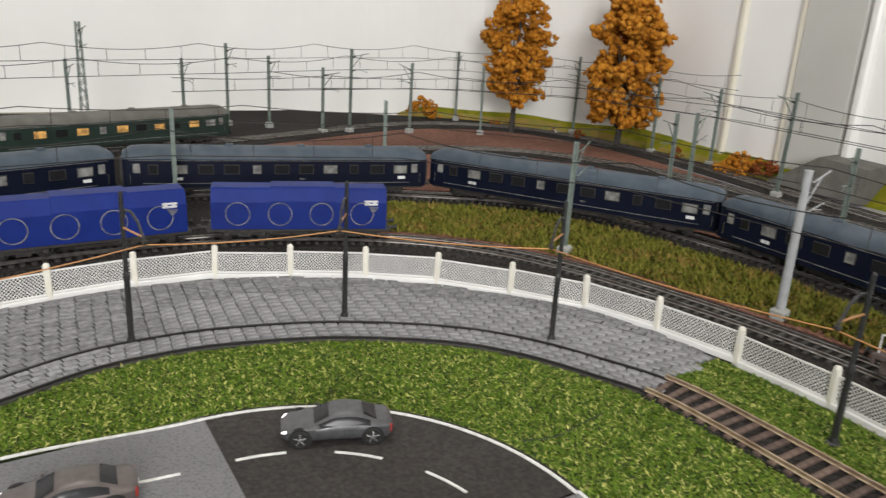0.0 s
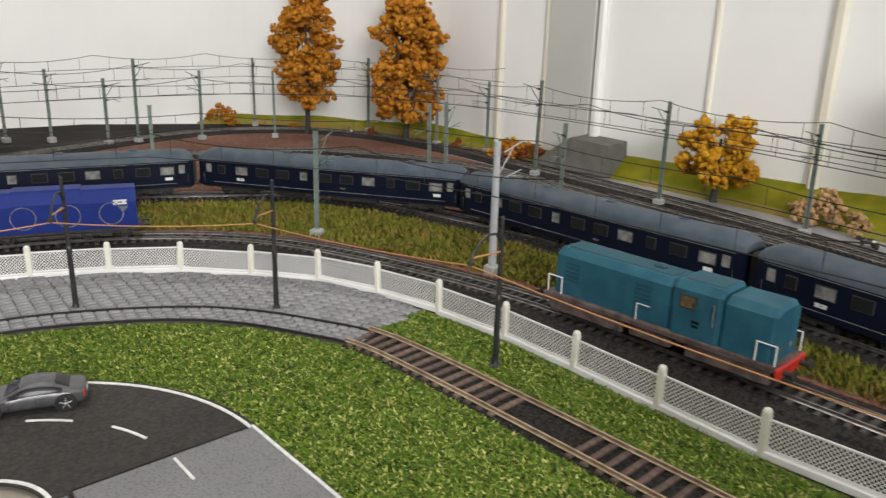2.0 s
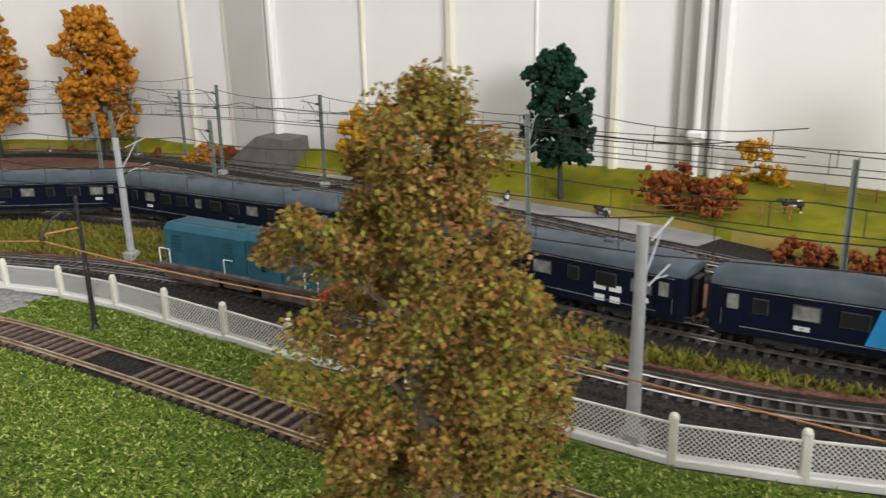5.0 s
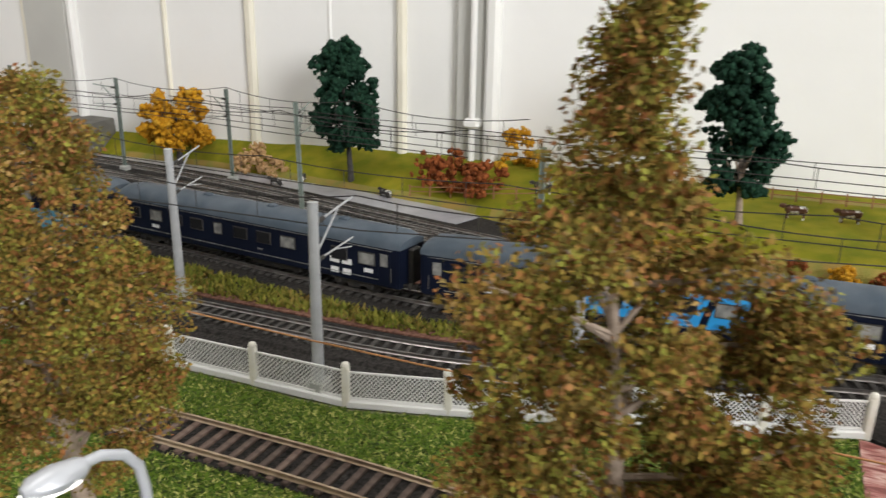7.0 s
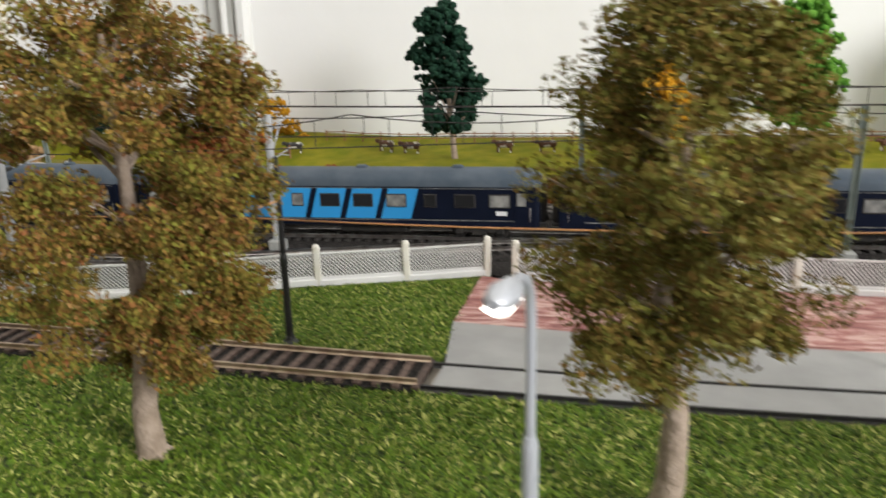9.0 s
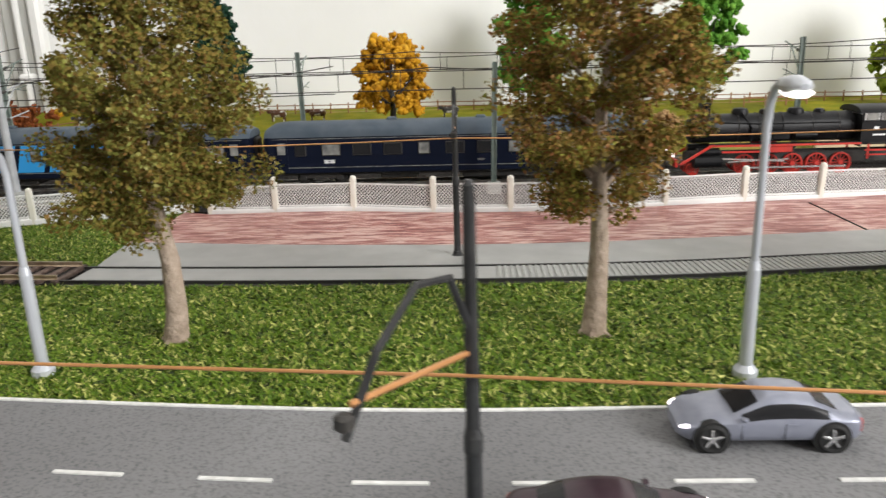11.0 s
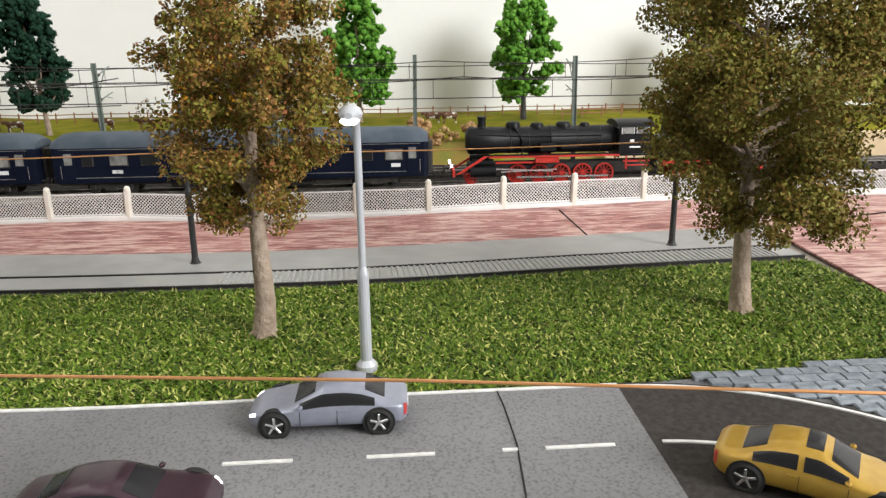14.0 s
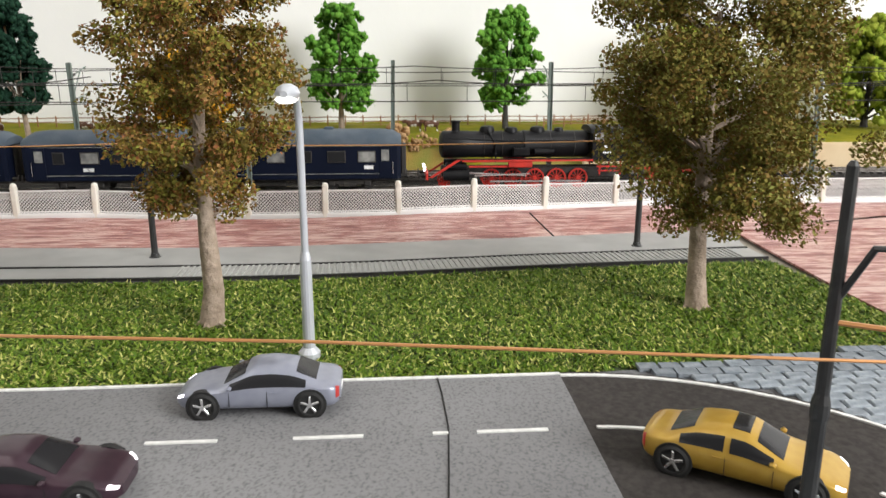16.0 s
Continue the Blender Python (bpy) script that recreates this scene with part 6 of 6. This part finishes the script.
        part("door_seam", Shape().box((-0.06 * L, sg * W * 0.994, 0.0066), (0.00016, 0.0003, 0.0052)).box((0.17 * L, sg * W * 0.994, 0.0066), (0.00016, 0.0003, 0.0048)), TYRE, root)
        part("door_handle", Shape().box((-0.10 * L, sg * W * 0.995, 0.0088), (0.0022, 0.0006, 0.0004)), paint, root)
        e0, e1 = (0.05, 0.62) if not j else (math.pi - 0.05, math.pi - 0.62)
        part("headlight", panel(0.448, 0.490, lambda u: e0, lambda u: e1, nu=6), HEADLIGHT, root, "white lit headlight", True)
        t0, t1 = (-0.25, 0.45) if not j else (math.pi + 0.25, math.pi - 0.45)
        part("tail_light", panel(-0.493, -0.474, lambda u: t0, lambda u: t1, nu=6), TAILLIGHT, root, "red tail light", True)
        for u in (-0.318, 0.330):
            T = Matrix.Translation((u * L, sg * (W - 0.0022), 0.0045)) @ Matrix.Rotation(radians(-90 * sg), 4, "X")
            part("wheel_arch", Shape().lathe([(0.0053, 0.0), (0.0053, 0.00225), (0.0002, 0.0023)], 24, T), TYRE, root, "dark wheel arch")
            wh = part("wheel", Shape().lathe([(0.0036, 0), (0.0045, 0.0005), (0.0045, 0.0024), (0.0038, 0.0029), (0.0033, 0.0028), (0.0032, 0.0019), (0.0002, 0.0018)], 22, T), TYRE, root, "black tyre")
            sp = Shape()
            mm = Matrix.Translation((u * L, sg * (W + 0.0003), 0.0045)) @ Matrix.Rotation(radians(90), 4, "X")
            for k in range(5):
                sp.box((0.0015, 0, 0), (0.0031, 0.0008, 0.0006), 0.0001, mm @ Matrix.Rotation(2 * math.pi * k / 5 + 0.3, 4, "Z"))
            sp.lathe([(0.0008, -0.0004), (0.0008, 0.0004)], 10, mm)
            part("rim", sp, CHROME, wh, "silver star rim")
    part("bumper_trim", Shape().box((-0.488 * L, 0, 0.0050), (0.0012, W * 1.4, 0.0006), 0.0002).box((0.486 * L, 0, 0.0045), (0.0012, W * 1.2, 0.0010), 0.0003), TYRE, root)
    part("number_plate", Shape().box((-0.500 * L, 0, 0.0068), (0.0005, 0.0056, 0.0012)), WHITE, root)
    return root


def paint(name, c, c2, metal=0.3):
    return mat(name, c, 0.35, metal, second=c2, scale=300, coat=0.25, spec=0.4)


CARS = ((0.0950, -0.4325, 90, paint("silver_grey_paint", (0.25, 0.265, 0.33), (0.28, 0.295, 0.36)), "silver-grey model saloon car with star rims on the road"),
        (0.043, -0.381, -90, paint("dark_plum_paint", (0.035, 0.016, 0.026), (0.045, 0.022, 0.033)), "dark plum model saloon car with lit headlights"),
        (0.0435, -0.572, -124, paint("gold_yellow_paint", (0.42, 0.25, 0.035), (0.46, 0.29, 0.045)), "gold-yellow model car in the dark road bend"),
        (0.0925, 0.607, 160, paint("graphite_paint", (0.075, 0.075, 0.08), (0.10, 0.10, 0.105)), "dark grey model saloon car on the asphalt bend"),
        (-0.024, 0.602, 174, paint("bronze_grey_paint", (0.10, 0.085, 0.08), (0.13, 0.11, 0.105)), "bronze-grey model car with lit tail lights"),
        (0.142, 0.402, 108, paint("white_car_paint", (0.72, 0.72, 0.73), (0.76, 0.76, 0.77), 0.0), "white model car on the grey road"),
        (0.108, -0.095, 92, paint("golden_paint", (0.42, 0.24, 0.04), (0.46, 0.28, 0.05)), "gold model car at the roadside"))
for x, y, a, p, lab in CARS:
    car(pose(x, y, 0.0030, 0, 0, a), p, lab, "gold" in lab, "gold-yellow" in lab)



# ---- paving stones ----
def cobbles(name, root_label, inside_fn, rows, material, z, sx, sy, limit=300, near=None):
    """Stones laid in rows; rows gives (x, y, heading) along each course."""
    root = tagged(new(name), root_label, "pavement", kind="structure")
    mesh = [Shape().box((0, 0, 0), (sx * k, sy * 0.93, 0.0016), 0.0005).mesh("stone", material) for k in (0.90, 0.93, 0.96)]
    rest = Shape()
    placed = 0
    for x, y, a in rows:
        if not inside_fn(x, y):
            continue
        m = pose(x + random.uniform(-1, 1) * 0.0003, y + random.uniform(-1, 1) * 0.0003, z + random.uniform(-0.0001, 0.0001), random.uniform(-1.2, 1.2), random.uniform(-1.2, 1.2), a + random.uniform(-1.5, 1.5))
        if placed < limit and near(x, y):
            o = new("stone", mesh[placed % 3])
            o.parent, o.matrix_basis = root, m
            placed += 1
        else:
            rest.box((0, 0, 0), (sx * random.uniform(0.82, 0.98), sy * random.uniform(0.86, 0.98), 0.0016), 0, m)
    if rest.v:
        tagged(part("stone_field", rest, material, root), kind="stuff")


bend_out = [p for p in pts(side(TRAM, G2 + 0.0015)) if p[1] > 0.566] + [(0.274, 0.576), (0.333, 0.588), (0.347, 0.590)]
north_poly = np.array(bend_out + [p for p in pts(side(FENCE, -0.003))[::-1] if p[1] > 0.59])
sheet("pavement", [tuple(p) for p in north_poly], 0.0016, JOINT, "joint bed under the cobbled pavement", "pavement")
k = [i for i, p in enumerate(pts(TRAM)) if p[1] > 0.568]
a_, b_ = pts(side(TRAM, -G2 + 0.0012)), pts(side(TRAM, G2 - 0.0012))
sheet("pavement", [a_[i] for i in k] + [b_[i] for i in k[::-1]], 0.0018, JOINT, "joint bed between the tram rails", "pavement")


def courses(line, offsets, step):
    for n, d in enumerate(offsets):
        ln = side(line, d)
        total = np.linalg.norm(np.diff(ln, axis=0), axis=1).sum()
        for s in np.arange(step * (0.5 if n % 2 else 0.0), total - step, step):
            p, q = at_length(ln, s), at_length(ln, s + step * 0.4)
            yield p[0], p[1], math.degrees(math.atan2(q[1] - p[1], q[0] - p[0]))


def in_poly(poly):
    poly = np.asarray(poly)
    return lambda x, y: bool(inside(poly, np.array([[x, y]]))[0])


random.seed(4)
cobbles("pavement", "grey cobblestone pavement between tram rails and fence", in_poly(north_poly), courses(tram_bend, np.arange(G2 + 0.006, 0.15, 0.0062), 0.0098), STONE, 0.0022, 0.0098, 0.0062, near=lambda x, y: 0.05 < x and y < 0.80)
cobbles("pavement", "grey cobbles between the rails of the tram bend", lambda x, y: True, courses(tram_bend, np.arange(-G2 + 0.0045, G2 - 0.003, 0.0052), 0.0085), STONE, 0.0024, 0.0085, 0.0050, near=lambda x, y: x > 0.02)
corner_poly = ring(-0.006, -0.536, 0.1225, -0.06, -1.45) + [(0.0, -0.80), (0.138, -0.80), (0.137, -0.70), (0.131, -0.652), (0.1215, -0.60)]
sheet("pavement", corner_poly, 0.0018, JOINT, "joint bed of the stone corner", "pavement")
cobbles("pavement", "blue-grey stone paving outside the road bend", in_poly(corner_poly), ((0.02 + i * 0.0058, -0.54 - j * 0.0086 - (i % 2) * 0.0043, 90) for i in range(21) for j in range(31)), BLUESTONE, 0.0026, 0.0086, 0.0058, near=lambda x, y: True)
near_poly = [(x - 0.0885, y) for x, y in road_edge] + [(-0.14, 0.30), (-0.16, -0.70), (0.0, -0.70)]
cobbles("pavement", "blue-grey stone pavement beside the road", in_poly(near_poly), ((-0.075 + i * 0.0062, -0.70 + j * 0.0105 + (i % 2) * 0.005, 90) for i in range(28) for j in range(60)), BLUESTONE, 0.0026, 0.0105, 0.0062, near=lambda x, y: -0.03 < x and -0.68 < y < -0.40)
